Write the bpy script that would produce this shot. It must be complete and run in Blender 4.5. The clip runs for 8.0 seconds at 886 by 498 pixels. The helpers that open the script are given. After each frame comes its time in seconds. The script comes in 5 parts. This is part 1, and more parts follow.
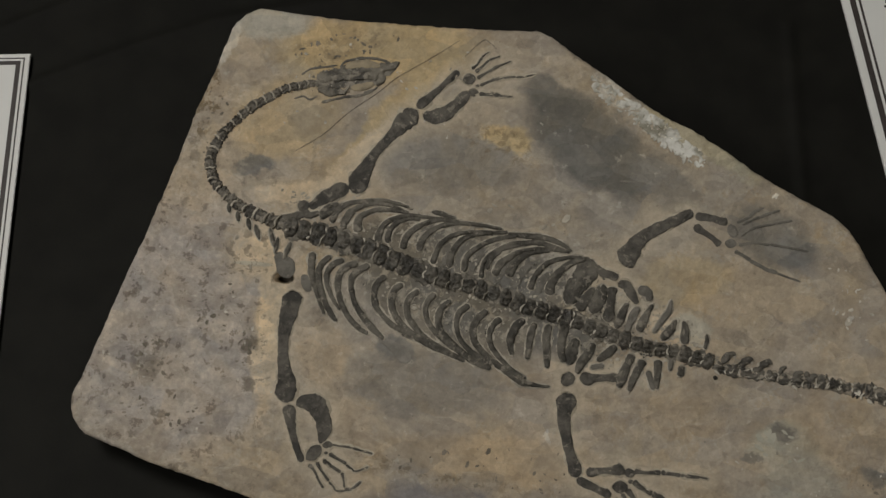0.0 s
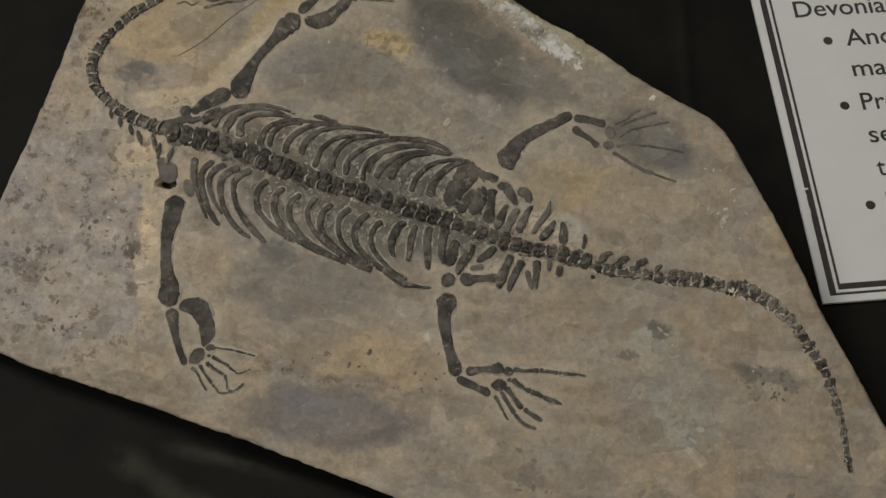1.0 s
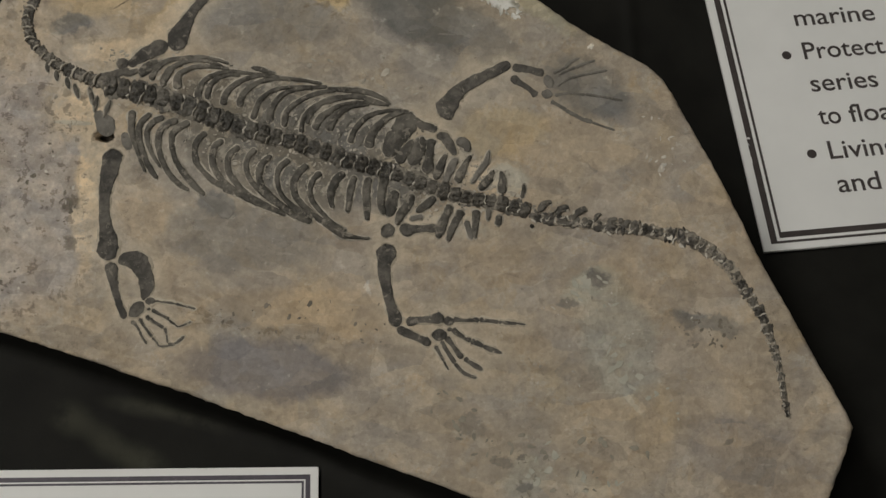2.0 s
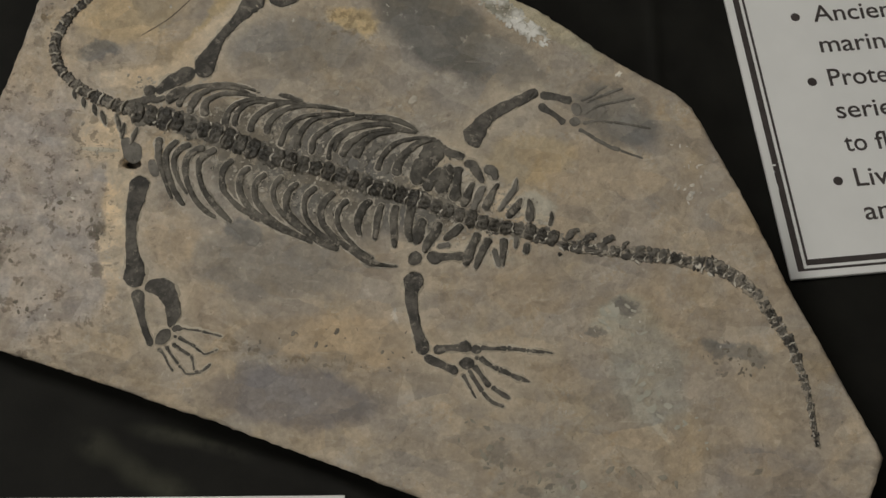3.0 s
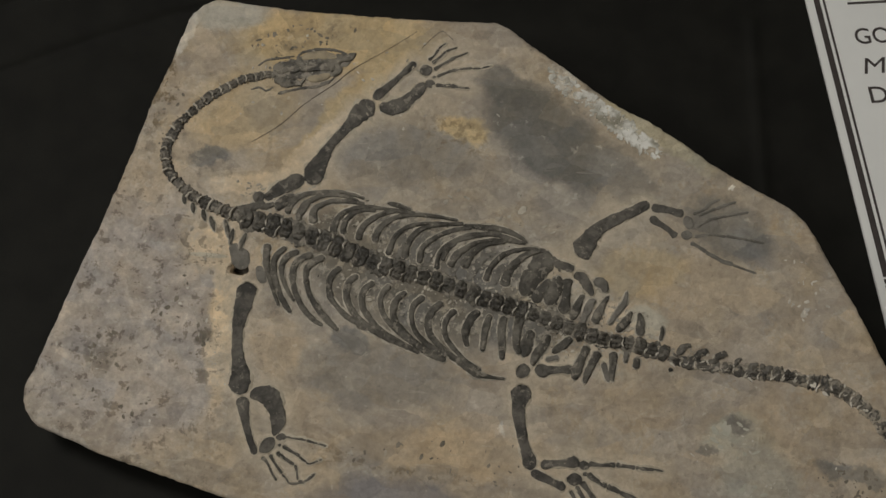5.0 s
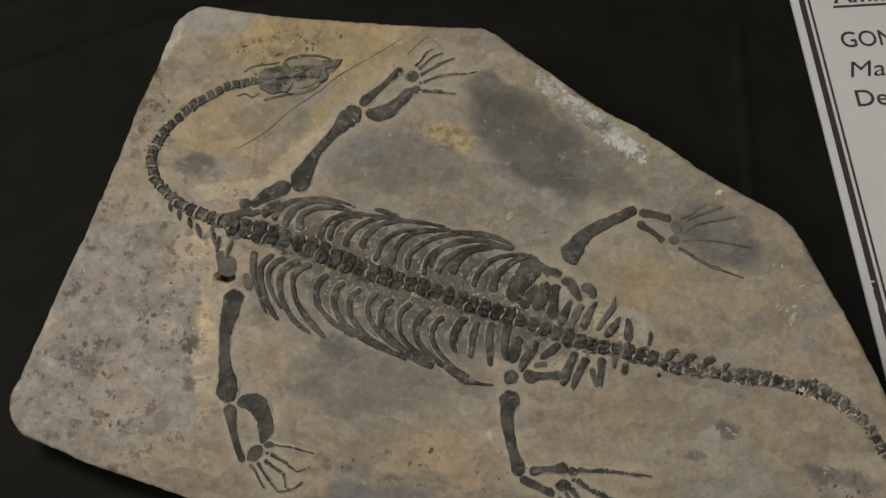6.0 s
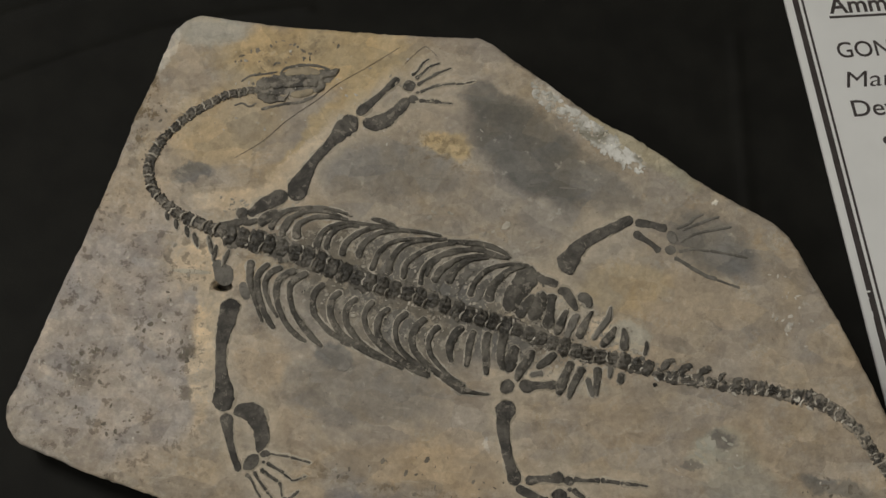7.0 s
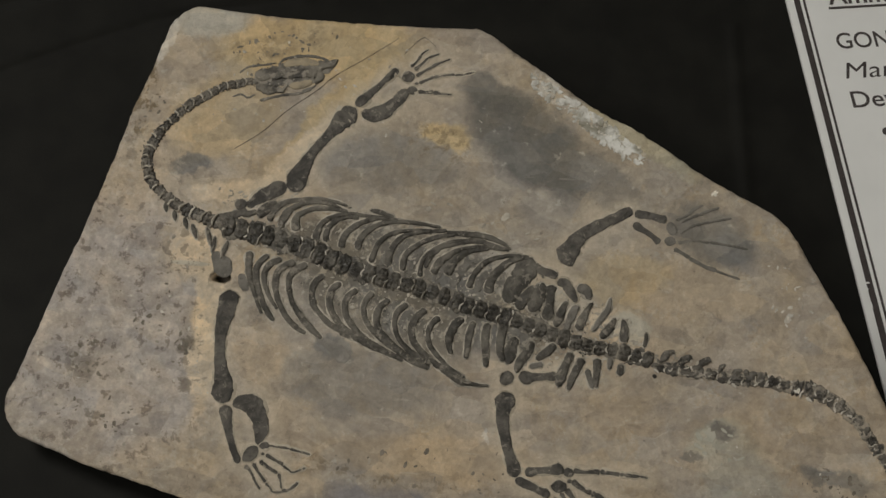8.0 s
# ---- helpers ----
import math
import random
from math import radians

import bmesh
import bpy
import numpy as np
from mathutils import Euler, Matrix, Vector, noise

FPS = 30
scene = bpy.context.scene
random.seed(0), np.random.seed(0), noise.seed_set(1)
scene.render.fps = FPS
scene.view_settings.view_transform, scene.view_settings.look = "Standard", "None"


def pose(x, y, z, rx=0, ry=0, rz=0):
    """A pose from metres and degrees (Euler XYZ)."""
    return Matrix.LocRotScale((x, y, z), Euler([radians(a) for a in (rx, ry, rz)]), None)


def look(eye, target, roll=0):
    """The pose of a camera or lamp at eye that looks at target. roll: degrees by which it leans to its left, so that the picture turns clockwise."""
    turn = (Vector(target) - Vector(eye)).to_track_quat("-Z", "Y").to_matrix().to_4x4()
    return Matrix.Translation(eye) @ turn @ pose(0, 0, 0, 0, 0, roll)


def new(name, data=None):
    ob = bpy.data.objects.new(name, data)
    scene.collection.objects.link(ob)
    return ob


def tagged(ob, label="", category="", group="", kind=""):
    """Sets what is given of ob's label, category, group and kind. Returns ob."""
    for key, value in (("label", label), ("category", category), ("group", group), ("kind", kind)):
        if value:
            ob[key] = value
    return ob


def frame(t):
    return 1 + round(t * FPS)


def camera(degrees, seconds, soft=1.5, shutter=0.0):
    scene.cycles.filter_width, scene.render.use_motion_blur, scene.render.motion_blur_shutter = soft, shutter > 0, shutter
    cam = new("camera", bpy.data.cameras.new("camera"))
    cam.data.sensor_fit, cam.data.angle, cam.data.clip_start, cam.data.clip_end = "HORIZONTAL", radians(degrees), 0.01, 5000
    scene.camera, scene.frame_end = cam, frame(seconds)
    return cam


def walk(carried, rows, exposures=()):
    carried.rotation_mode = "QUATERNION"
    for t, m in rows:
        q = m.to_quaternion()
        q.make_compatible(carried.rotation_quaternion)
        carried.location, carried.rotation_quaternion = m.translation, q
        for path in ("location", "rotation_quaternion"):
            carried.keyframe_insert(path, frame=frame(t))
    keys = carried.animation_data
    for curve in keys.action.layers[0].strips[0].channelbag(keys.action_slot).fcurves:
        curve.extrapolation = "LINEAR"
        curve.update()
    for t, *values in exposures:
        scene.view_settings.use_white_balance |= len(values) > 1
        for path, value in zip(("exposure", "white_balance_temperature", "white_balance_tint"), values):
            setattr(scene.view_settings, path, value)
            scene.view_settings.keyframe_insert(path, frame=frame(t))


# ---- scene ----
cam = camera(33.08, 8.0, soft=1.5)
ROWS = [
    (0.0, -0.00027, -0.20704, 0.45916, 27.539, -0.992, 4.383),
    (0.5, 0.00432, -0.20954, 0.45896, 27.217, -1.589, 4.267),
    (0.8, 0.01144, -0.21597, 0.45626, 26.337, -2.262, 3.500),
    (1.0, 0.02164, -0.22202, 0.45497, 25.917, -2.618, 3.160),
    (1.2, 0.02721, -0.22471, 0.45463, 25.397, -2.980, 2.762),
    (1.5, 0.02891, -0.22819, 0.45354, 24.521, -3.721, 2.166),
    (1.6, 0.03218, -0.22857, 0.45311, 24.609, -3.437, 2.189),
    (1.7, 0.03225, -0.22814, 0.45294, 24.665, -3.406, 2.133),
    (2.8, 0.02770, -0.22428, 0.45245, 25.282, -3.127, 2.390),
    (3.0, 0.02560, -0.22322, 0.45273, 25.408, -3.148, 2.399),
    (3.5, 0.02010, -0.21901, 0.45382, 25.896, -2.560, 3.040),
    (3.7, 0.01726, -0.21850, 0.45436, 26.890, -2.206, 3.508),
    (4.0, 0.01244, -0.21593, 0.45453, 27.758, -1.732, 4.037),
    (4.5, 0.01232, -0.21271, 0.45282, 28.065, -1.033, 4.447),
    (4.7, 0.01122, -0.21225, 0.45346, 28.097, -1.159, 4.418),
    (5.8, 0.01257, -0.21129, 0.45327, 28.412, -1.574, 4.052),
    (6.0, 0.01146, -0.21050, 0.45289, 28.309, -1.627, 3.865),
    (6.5, 0.01200, -0.21005, 0.45411, 28.333, -1.837, 4.024),
    (7.0, 0.01180, -0.21040, 0.45380, 28.608, -1.753, 3.913),
    (7.5, 0.01107, -0.21021, 0.45389, 28.519, -1.860, 3.834),
    (8.0, 0.01086, -0.21003, 0.45310, 28.274, -1.866, 3.825),
]
EXPOSURES = [(0.0, -0.22), (0.5, -0.15), (1.0, -0.08), (1.5, -0.03), (3.0, -0.08), (3.5, -0.10), (4.0, -0.12), (4.5, -0.12), (6.0, -0.06), (8.0, -0.01)]
walk(cam, [(t, pose(x, y, z, rx, ry, rz)) for t, x, y, z, rx, ry, rz in ROWS], EXPOSURES)

# ---- light: a dim exhibition room with two added, unseen overhead lamps ----
world = bpy.data.worlds.new("room_air")
scene.world = world
world.use_nodes = True
world.node_tree.nodes["Background"].inputs[0].default_value = (1.0, 0.96, 0.90, 1)
world.node_tree.nodes["Background"].inputs[1].default_value = 0.02


def area_lamp(name, where, target, size, watts, colour):
    data = bpy.data.lights.new(name, "AREA")
    data.shape, data.size, data.size_y = "RECTANGLE", size[0], size[1]
    data.energy, data.color = watts, colour
    ob = new(name, data)
    ob.matrix_world = look(where, target)
    return ob


# added main lamp, unseen; set to the left, where the cards are brighter
area_lamp("added_overhead_lamp", (-1.0, 0.30, 2.06), (-0.25, 0.1, 0), (0.6, 0.6), 34, (1.0, 0.965, 0.90))
# added fill from front left, brightens the slab's lower side and the cloth
area_lamp("added_overhead_lamp", (-0.8, -1.0, 2.06), (-0.2, -0.1, 0), (0.6, 0.6), 18, (1.0, 0.965, 0.90))


# ---- materials ----
def material(name, rough=0.6, metal=0.0, specular=0.5):
    m = bpy.data.materials.new(name)
    m.use_nodes = True
    b = m.node_tree.nodes["Principled BSDF"]
    b.inputs["Roughness"].default_value = rough
    b.inputs["Metallic"].default_value = metal
    b.inputs["Specular IOR Level"].default_value = specular
    return m, m.node_tree.nodes, m.node_tree.links, b


def add(nodes, kind, **values):
    n = nodes.new(kind)
    for k, v in values.items():
        n.inputs[k.replace("_", " ")].default_value = v
    return n


def blend(nodes, links, fac, a, b, mode="MIX"):
    n = nodes.new("ShaderNodeMix")
    n.data_type, n.blend_type = "RGBA", mode
    for i, v in ((0, fac), (6, a), (7, b)):
        if isinstance(v, bpy.types.NodeSocket):
            links.new(v, n.inputs[i])
        else:
            n.inputs[i].default_value = v if i == 0 else (*v, 1)
    return n.outputs[2]


def ramp(nodes, links, src, lo, hi, out_lo=0.0, out_hi=1.0):
    n = nodes.new("ShaderNodeMapRange")
    n.interpolation_type = "SMOOTHSTEP"
    for i, v in zip((1, 2, 3, 4), (lo, hi, out_lo, out_hi)):
        n.inputs[i].default_value = v
    links.new(src, n.inputs[0])
    return n.outputs[0]


def maths(nodes, links, op, a, b):
    n = nodes.new("ShaderNodeMath")
    n.operation = op
    for i, v in enumerate((a, b)):
        if isinstance(v, bpy.types.NodeSocket):
            links.new(v, n.inputs[i])
        else:
            n.inputs[i].default_value = v
    return n.outputs[0]


def grain(nodes, links, co, scale, detail=4.0, rough=0.6, distort=0.0):
    n = add(nodes, "ShaderNodeTexNoise", Scale=scale, Detail=detail, Roughness=rough, Distortion=distort)
    links.new(co, n.inputs["Vector"])
    return n


def relief(nodes, links, bsdf, heights, strength=0.6):
    """Bump from (height socket, metres) pairs."""
    last = None
    for h, dist in heights:
        n = add(nodes, "ShaderNodeBump", Strength=strength, Distance=dist)
        links.new(h, n.inputs["Height"])
        if last:
            links.new(last, n.inputs["Normal"])
        last = n.outputs[0]
    links.new(last, bsdf.inputs["Normal"])


# mineral stains of the slab, and the painted shade of its hole: tone, centre x and y, half lengths (mm), turn, strength
TONES = {"dark": (0.178, 0.166, 0.140), "crystal": (0.80, 0.80, 0.75), "ochre": (0.54, 0.415, 0.230), "cream": (0.66, 0.545, 0.395), "grey": (0.235, 0.220, 0.192),
         "pale": (0.52, 0.485, 0.40), "rose": (0.445, 0.398, 0.358), "cage": (0.165, 0.154, 0.131), "tan": (0.48, 0.380, 0.260),
         "violet": (0.258, 0.232, 0.212), "moss": (0.405, 0.385, 0.318), "soot": (0.012, 0.010, 0.008), "white": (0.74, 0.72, 0.65), "rust": (0.20, 0.150, 0.085), "streak": (0.44, 0.40, 0.325), "olive": (0.46, 0.415, 0.285), "loam": (0.150, 0.128, 0.098)}
STAINS_A = [
    ("rose", -93.7, -18.1, 46.94, 46.94, 0, 0.8),
    ("dark", 36.1, 43.8, 27.75, 14.43, -38, 0.95),
    ("dark", 23.6, 59.1, 12.62, 6.85, -30, 0.85),
    ("grey", 60.0, 31.0, 16, 7.0, -32, 0.7),
    ("olive", 70.0, 45.5, 24, 5.5, -34, 0.7),
    ("crystal", 59.5, 47.0, 15.5, 3.1, -38, 0.9),
    ("crystal", 42.5, 61.0, 9.0, 4.2, -40, 0.55),
    ("ochre", -33.5, 74.5, 38.88, 12.96, 0, 0.85),
    ("ochre", -61.7, 52.7, 22.22, 14.81, 20, 0.5),
    ("ochre", -28.7, 50.3, 28.52, 6.46, 48, 0.8),
    ("cream", -38.9, 37.3, 24.07, 4.81, 50, 0.95),
    ("cream", -56.6, 27.8, 18.03, 3.97, 5, 0.8),
]
STAINS_B = [
    ("cream", -70, 9.4, 10.81, 12.61, -10, 0.8),
    ("cream", 62.5, -12.4, 10.5, 5.95, 0, 0.7),
    ("grey", -10, 37.7, 27.77, 10.18, -5, 0.6),
    ("ochre", 9.4, 46.1, 9.91, 5.4, -10, 0.9),
    ("grey", -72.1, 35.9, 7.78, 3.7, 15, 1),
    ("pale", -69.2, 83.3, 14.26, 6.84, 0, 0.8),
    ("grey", -22.8, -22.6, 7.4, 4.2, -35, 1),
    ("grey", -14.1, -31.8, 30.62, 12.61, -5, 0.6),
    ("cage", 3, -1.0, 57, 17.5, -18, 0.95),
    ("cage", -10, -11.8, 34, 9.6, -24, 0.75),
    ("streak", 5.3, 10.9, 46.84, 9.01, -14, 0.8),
    ("streak", -15.3, -5.5, 46.84, 8.29, -22, 0.6),
]
STAINS_C = [
    ("streak", 40.8, -4.3, 18.72, 10.21, -20, 1),
    ("streak", 44.7, -23.3, 18.72, 6.81, -10, 0.8),
    ("pale", 67.5, -13.6, 6.5, 4.6, -20, 0.95),
    ("cream", -63.7, -15.6, 5.96, 33.3, -2, 1),
    ("tan", -46.4, -24, 10.52, 12.27, 0, 0.7),
    ("pale", -70, 3.8, 7.57, 0.9, -3, 0.9),
    ("ochre", 66.0, 2.0, 17, 9, 10, 0.5),
    # near-black colour over HOLE, darkens the recess like shade
    ("soot", -60.3, -0.3, 3.6, 2.16, -10, 1),
    ("white", 92.2, 28.3, 1.4, 1.05, 10, 1),
    ("white", 24.7, -47.4, 1.0, 2.6, -5, 0.4),
]
STAINS_D = [
    ("white", 115.5, -9.5, 2.38, 1.19, 20, 0.6),
    ("rust", -44.6, 75.3, 22.22, 5.55, 12, 0.45),
    ("rust", -88.9, 57.1, 4.81, 14.81, -10, 0.9),
    ("rust", 7.7, 43.4, 12.61, 7.21, -10, 0.6),
    ("rust", -3.9, -57.1, 38.5, 8.75, -4, 0.6),
    ("tan", 10.2, -55.2, 40.84, 8.17, -4, 0.9),
    ("violet", -6.8, -73.7, 32.3, 10.54, -5, 1),
    ("moss", 101.5, -62.0, 13, 22, 15, 0.65),
]
STAINS_E = [
    ("grey", 127.4, -56.6, 11.91, 3.4, -12, 0.9),
    ("moss", 92.5, -45.5, 10.21, 5.1, 30, 0.9),
    ("grey", 96.1, -43.6, 4.2, 3.0, -20, 1),
    ("grey", 86.3, -50.2, 3.3, 2.4, 0, 0.9),
    ("pale", 102.1, -76.2, 12.75, 1.7, -52, 0.8),
    ("grey", 92, 15.4, 16.63, 10.15, -30, 1),
    ("moss", 73.6, -104.6, 6.8, 10.2, -30, 0.6),
    ("dark", 73.1, -106.7, 2.64, 2.31, 0, 0.8),
    ("dark", 73.1, -97.6, 1.53, 1.53, 0, 0.9),
]
STAINS_F = [
    ("dark", 67.5, -99.7, 3.74, 2.04, 0, 0.6),
    ("dark", 57.9, -88.9, 4.55, 2.8, -40, 0.5),
    ("violet", 142.3, -97.5, 24, 13, -20, 0.45),
    ("dark", 135.6, -93.3, 1.7, 1.53, 0, 0.8),
    ("pale", 92.2, -105.9, 8.25, 4.12, -30, 0.5),
    ("pale", 68.2, -13.2, 6.5, 4.8, -20, 0.95),
    ("pale", 47, -6, 9, 5, -25, 0.35),
    ("pale", 53, -28, 13, 4, -15, 0.4),
    ("loam", -102.8, -28.8, 4.2, 5.5, 20, 0.5),
    ("loam", -97.7, -43.6, 3.2, 2.0, -30, 0.7),
    ("loam", -69.1, -35.2, 2.4, 3.4, 25, 0.7),
    ("loam", -69.2, -22.4, 3.4, 2.4, 30, 0.7),
    ("white", -82.5, 77.5, 3.0, 9.5, -22, 0.5),
]


def ellipse(nodes, links, co, x, y, rx, ry, turn, inner, outer, power):
    """Mask of a soft ellipse, mm."""
    mp = nodes.new("ShaderNodeMapping")
    mp.vector_type = "TEXTURE"
    mp.inputs["Location"].default_value = (x / 1000, y / 1000, 0)
    mp.inputs["Rotation"].default_value = (0, 0, radians(turn))
    mp.inputs["Scale"].default_value = (rx / 1000, ry / 1000, 1)
    links.new(co, mp.inputs["Vector"])
    size = nodes.new("ShaderNodeVectorMath")
    size.operation = "LENGTH"
    links.new(mp.outputs[0], size.inputs[0])
    return ramp(nodes, links, size.outputs["Value"], inner, outer, power, 0.0)


def stone_material():
    m, nodes, links, bsdf = material("fossil_limestone", 0.62, 0, 0.35)
    co = nodes.new("ShaderNodeTexCoord").outputs["Object"]
    wide = grain(nodes, links, co, 22, 5, 0.6)
    mid = grain(nodes, links, co, 95, 8, 0.68, 0.15)
    fine = grain(nodes, links, co, 520, 4, 0.7)
    fray = nodes.new("ShaderNodeVectorMath")
    fray.operation = "MULTIPLY_ADD"
    links.new(grain(nodes, links, co, 90, 8, 0.66).outputs["Color"], fray.inputs[0])
    fray.inputs[1].default_value = (0.013, 0.013, 0)
    links.new(co, fray.inputs[2])
    centre = nodes.new("ShaderNodeVectorMath")
    centre.operation = "ADD"
    links.new(fray.outputs[0], centre.inputs[0])
    centre.inputs[1].default_value = (-0.0065, -0.0065, 0)
    ragged = centre.outputs[0]
    base = blend(nodes, links, ramp(nodes, links, wide.outputs[0], 0.36, 0.64), (0.372, 0.326, 0.262), (0.435, 0.376, 0.294))
    broad = grain(nodes, links, co, 11, 3, 0.5)
    base = blend(nodes, links, ramp(nodes, links, broad.outputs[0], 0.40, 0.60, 0.0, 0.65), base, (0.450, 0.374, 0.284))
    streaks = grain(nodes, links, co, 48, 8, 0.66, 0.25)
    base = blend(nodes, links, ramp(nodes, links, streaks.outputs[0], 0.50, 0.70, 0, 0.6), base, (0.43, 0.345, 0.225))
    base = blend(nodes, links, ramp(nodes, links, mid.outputs[0], 0.52, 0.74, 0, 0.35), base, (0.25, 0.222, 0.180))
    gritty = grain(nodes, links, co, 225, 7, 0.7, 0.2)
    broken = {"crystal": ramp(nodes, links, gritty.outputs[0], 0.42, 0.60, 0.1, 1.0), "streak": ramp(nodes, links, gritty.outputs[0], 0.50, 0.57), "rust": ramp(nodes, links, gritty.outputs[0], 0.50, 0.42)}
    patches = grain(nodes, links, co, 84, 10, 0.74, 0.15)
    base = blend(nodes, links, ramp(nodes, links, patches.outputs[0], 0.56, 0.585, 0, 0.36), base, (0.49, 0.445, 0.37))
    base = blend(nodes, links, ramp(nodes, links, patches.outputs[0], 0.415, 0.39, 0, 0.30), base, (0.225, 0.197, 0.160))
    rusty = grain(nodes, links, co, 83, 10, 0.72, 0.1)
    base = blend(nodes, links, ramp(nodes, links, rusty.outputs[0], 0.58, 0.605, 0, 0.28), base, (0.40, 0.285, 0.155))
    pits = grain(nodes, links, co, 410, 5, 0.6, 0.0)
    base = blend(nodes, links, ramp(nodes, links, pits.outputs[0], 0.665, 0.70, 0, 0.6), base, (0.16, 0.135, 0.105))
    # flaky lamina: angular patches, elongated along the bedding, each a little lighter, darker, warmer or cooler
    flow = grain(nodes, links, co, 190, 8, 0.7)
    bend = nodes.new("ShaderNodeVectorMath")
    bend.operation = "MULTIPLY_ADD"
    links.new(flow.outputs["Color"], bend.inputs[0])
    bend.inputs[1].default_value = (0.0035, 0.0035, 0)
    links.new(co, bend.inputs[2])
    lamina = []
    for turn, scale in ((-24, 130.0), (14, 330.0)):
        lay = nodes.new("ShaderNodeMapping")
        lay.inputs["Rotation"].default_value = (0, 0, radians(turn))
        lay.inputs["Scale"].default_value = (0.6, 1.0, 1.0)
        links.new(bend.outputs[0], lay.inputs["Vector"])
        flake = add(nodes, "ShaderNodeTexVoronoi", Scale=scale)
        links.new(lay.outputs[0], flake.inputs["Vector"])
        split = nodes.new("ShaderNodeSeparateColor")
        links.new(flake.outputs["Color"], split.inputs[0])
        lamina.append(split)
    for tone, x, y, rx, ry, turn, power in STAINS_A + STAINS_B + STAINS_C + STAINS_D + STAINS_E + STAINS_F:
        mask = ellipse(nodes, links, ragged if min(rx, ry) > 0.95 else co, x, y, rx, ry, turn, 0.66, 1.06, power)
        if tone in broken:
            mask = maths(nodes, links, "MULTIPLY", mask, broken[tone])
        base = blend(nodes, links, mask, base, TONES[tone])
    rough_side = ellipse(nodes, links, co, -100, -15, 62, 80, 20, 0.35, 1.15, 1.0)
    crumbs = grain(nodes, links, co, 205, 7, 0.70, 0.15)
    crumbled = maths(nodes, links, "MULTIPLY", maths(nodes, links, "ADD", maths(nodes, links, "MULTIPLY", rough_side, 0.85), 0.15), ramp(nodes, links, crumbs.outputs[0], 0.57, 0.60, 0, 0.75))
    base = blend(nodes, links, crumbled, base, (0.190, 0.158, 0.125))
    worn = maths(nodes, links, "MULTIPLY", rough_side, ramp(nodes, links, crumbs.outputs[0], 0.46, 0.42, 0, 0.5))
    base = blend(nodes, links, worn, base, (0.54, 0.495, 0.43))
    # pale flecks and dark specks
    flecks = grain(nodes, links, co, 260, 5, 0.6, 0.1)
    base = blend(nodes, links, ramp(nodes, links, flecks.outputs[0], 0.64, 0.67, 0, 0.28), base, (0.58, 0.54, 0.45))
    specks = grain(nodes, links, co, 190, 6, 0.66, 0.2)
    clumps = maths(nodes, links, "MULTIPLY", ramp(nodes, links, grain(nodes, links, co, 34, 5, 0.6).outputs[0], 0.44, 0.58), maths(nodes, links, "ADD", maths(nodes, links, "MULTIPLY", rough_side, 0.8), 0.3))
    spots = maths(nodes, links, "MULTIPLY", clumps, ramp(nodes, links, specks.outputs[0], 0.57, 0.60, 0, 0.6))
    base = blend(nodes, links, spots, base, (0.15, 0.125, 0.095))
    cloud = grain(nodes, links, co, 150, 9, 0.74, 0.15)
    base = blend(nodes, links, 1.0, base, blend(nodes, links, lamina[0].outputs[0], (0.87, 0.875, 0.885), (1.13, 1.125, 1.11)), "MULTIPLY")
    base = blend(nodes, links, 1.0, base, blend(nodes, links, lamina[1].outputs[0], (0.90, 0.90, 0.90), (1.10, 1.10, 1.10)), "MULTIPLY")
    base = blend(nodes, links, 1.0, base, blend(nodes, links, lamina[0].outputs[1], (1.025, 1.0, 0.955), (0.975, 0.998, 1.03)), "MULTIPLY")
    warmth = grain(nodes, links, co, 38, 4, 0.6, 0.6)
    base = blend(nodes, links, 1.0, base, blend(nodes, links, ramp(nodes, links, warmth.outputs[0], 0.40, 0.60), (0.975, 0.995, 1.045), (1.025, 1.0, 0.965)), "MULTIPLY")
    # fine pale scratches along the bedding
    for turn, seed in ((-20, 0.0), (38, 3.0)):
        comb = nodes.new("ShaderNodeMapping")
        comb.inputs["Location"].default_value = (seed, seed, 0)
        comb.inputs["Rotation"].default_value = (0, 0, radians(turn))
        comb.inputs["Scale"].default_value = (0.12, 1.0, 1.0)
        links.new(co, comb.inputs["Vector"])
        lines = grain(nodes, links, comb.outputs[0], 420, 3, 0.55)
        base = blend(nodes, links, ramp(nodes, links, lines.outputs[0], 0.68, 0.74, 0, 0.22), base, (0.60, 0.545, 0.45))
    # stone scraped clean beside the limb bones
    scraped = nodes.new("ShaderNodeAttribute")
    scraped.attribute_name = "scraped"
    clean = maths(nodes, links, "MULTIPLY", scraped.outputs["Fac"], ramp(nodes, links, crumbs.outputs[0], 0.30, 0.60, 0.9, 0.5))
    base = blend(nodes, links, clean, base, (0.57, 0.490, 0.375))
    mottle = blend(nodes, links, ramp(nodes, links, cloud.outputs[0], 0.33, 0.67), (0.66, 0.66, 0.67), (1.32, 1.31, 1.28))
    mottle = blend(nodes, links, maths(nodes, links, "ADD", maths(nodes, links, "MULTIPLY", rough_side, 0.25), 0.28), (1.0, 1.0, 1.0), mottle)
    base = blend(nodes, links, 1.0, base, mottle, "MULTIPLY")
    tint = blend(nodes, links, ramp(nodes, links, fine.outputs[0], 0.30, 0.70), (0.90, 0.90, 0.90), (1.08, 1.08, 1.07))
    base = blend(nodes, links, 1.0, base, tint, "MULTIPLY")
    links.new(base, bsdf.inputs["Base Color"])
    links.new(ramp(nodes, links, mid.outputs[0], 0.3, 0.7, 0.48, 0.72), bsdf.inputs["Roughness"])
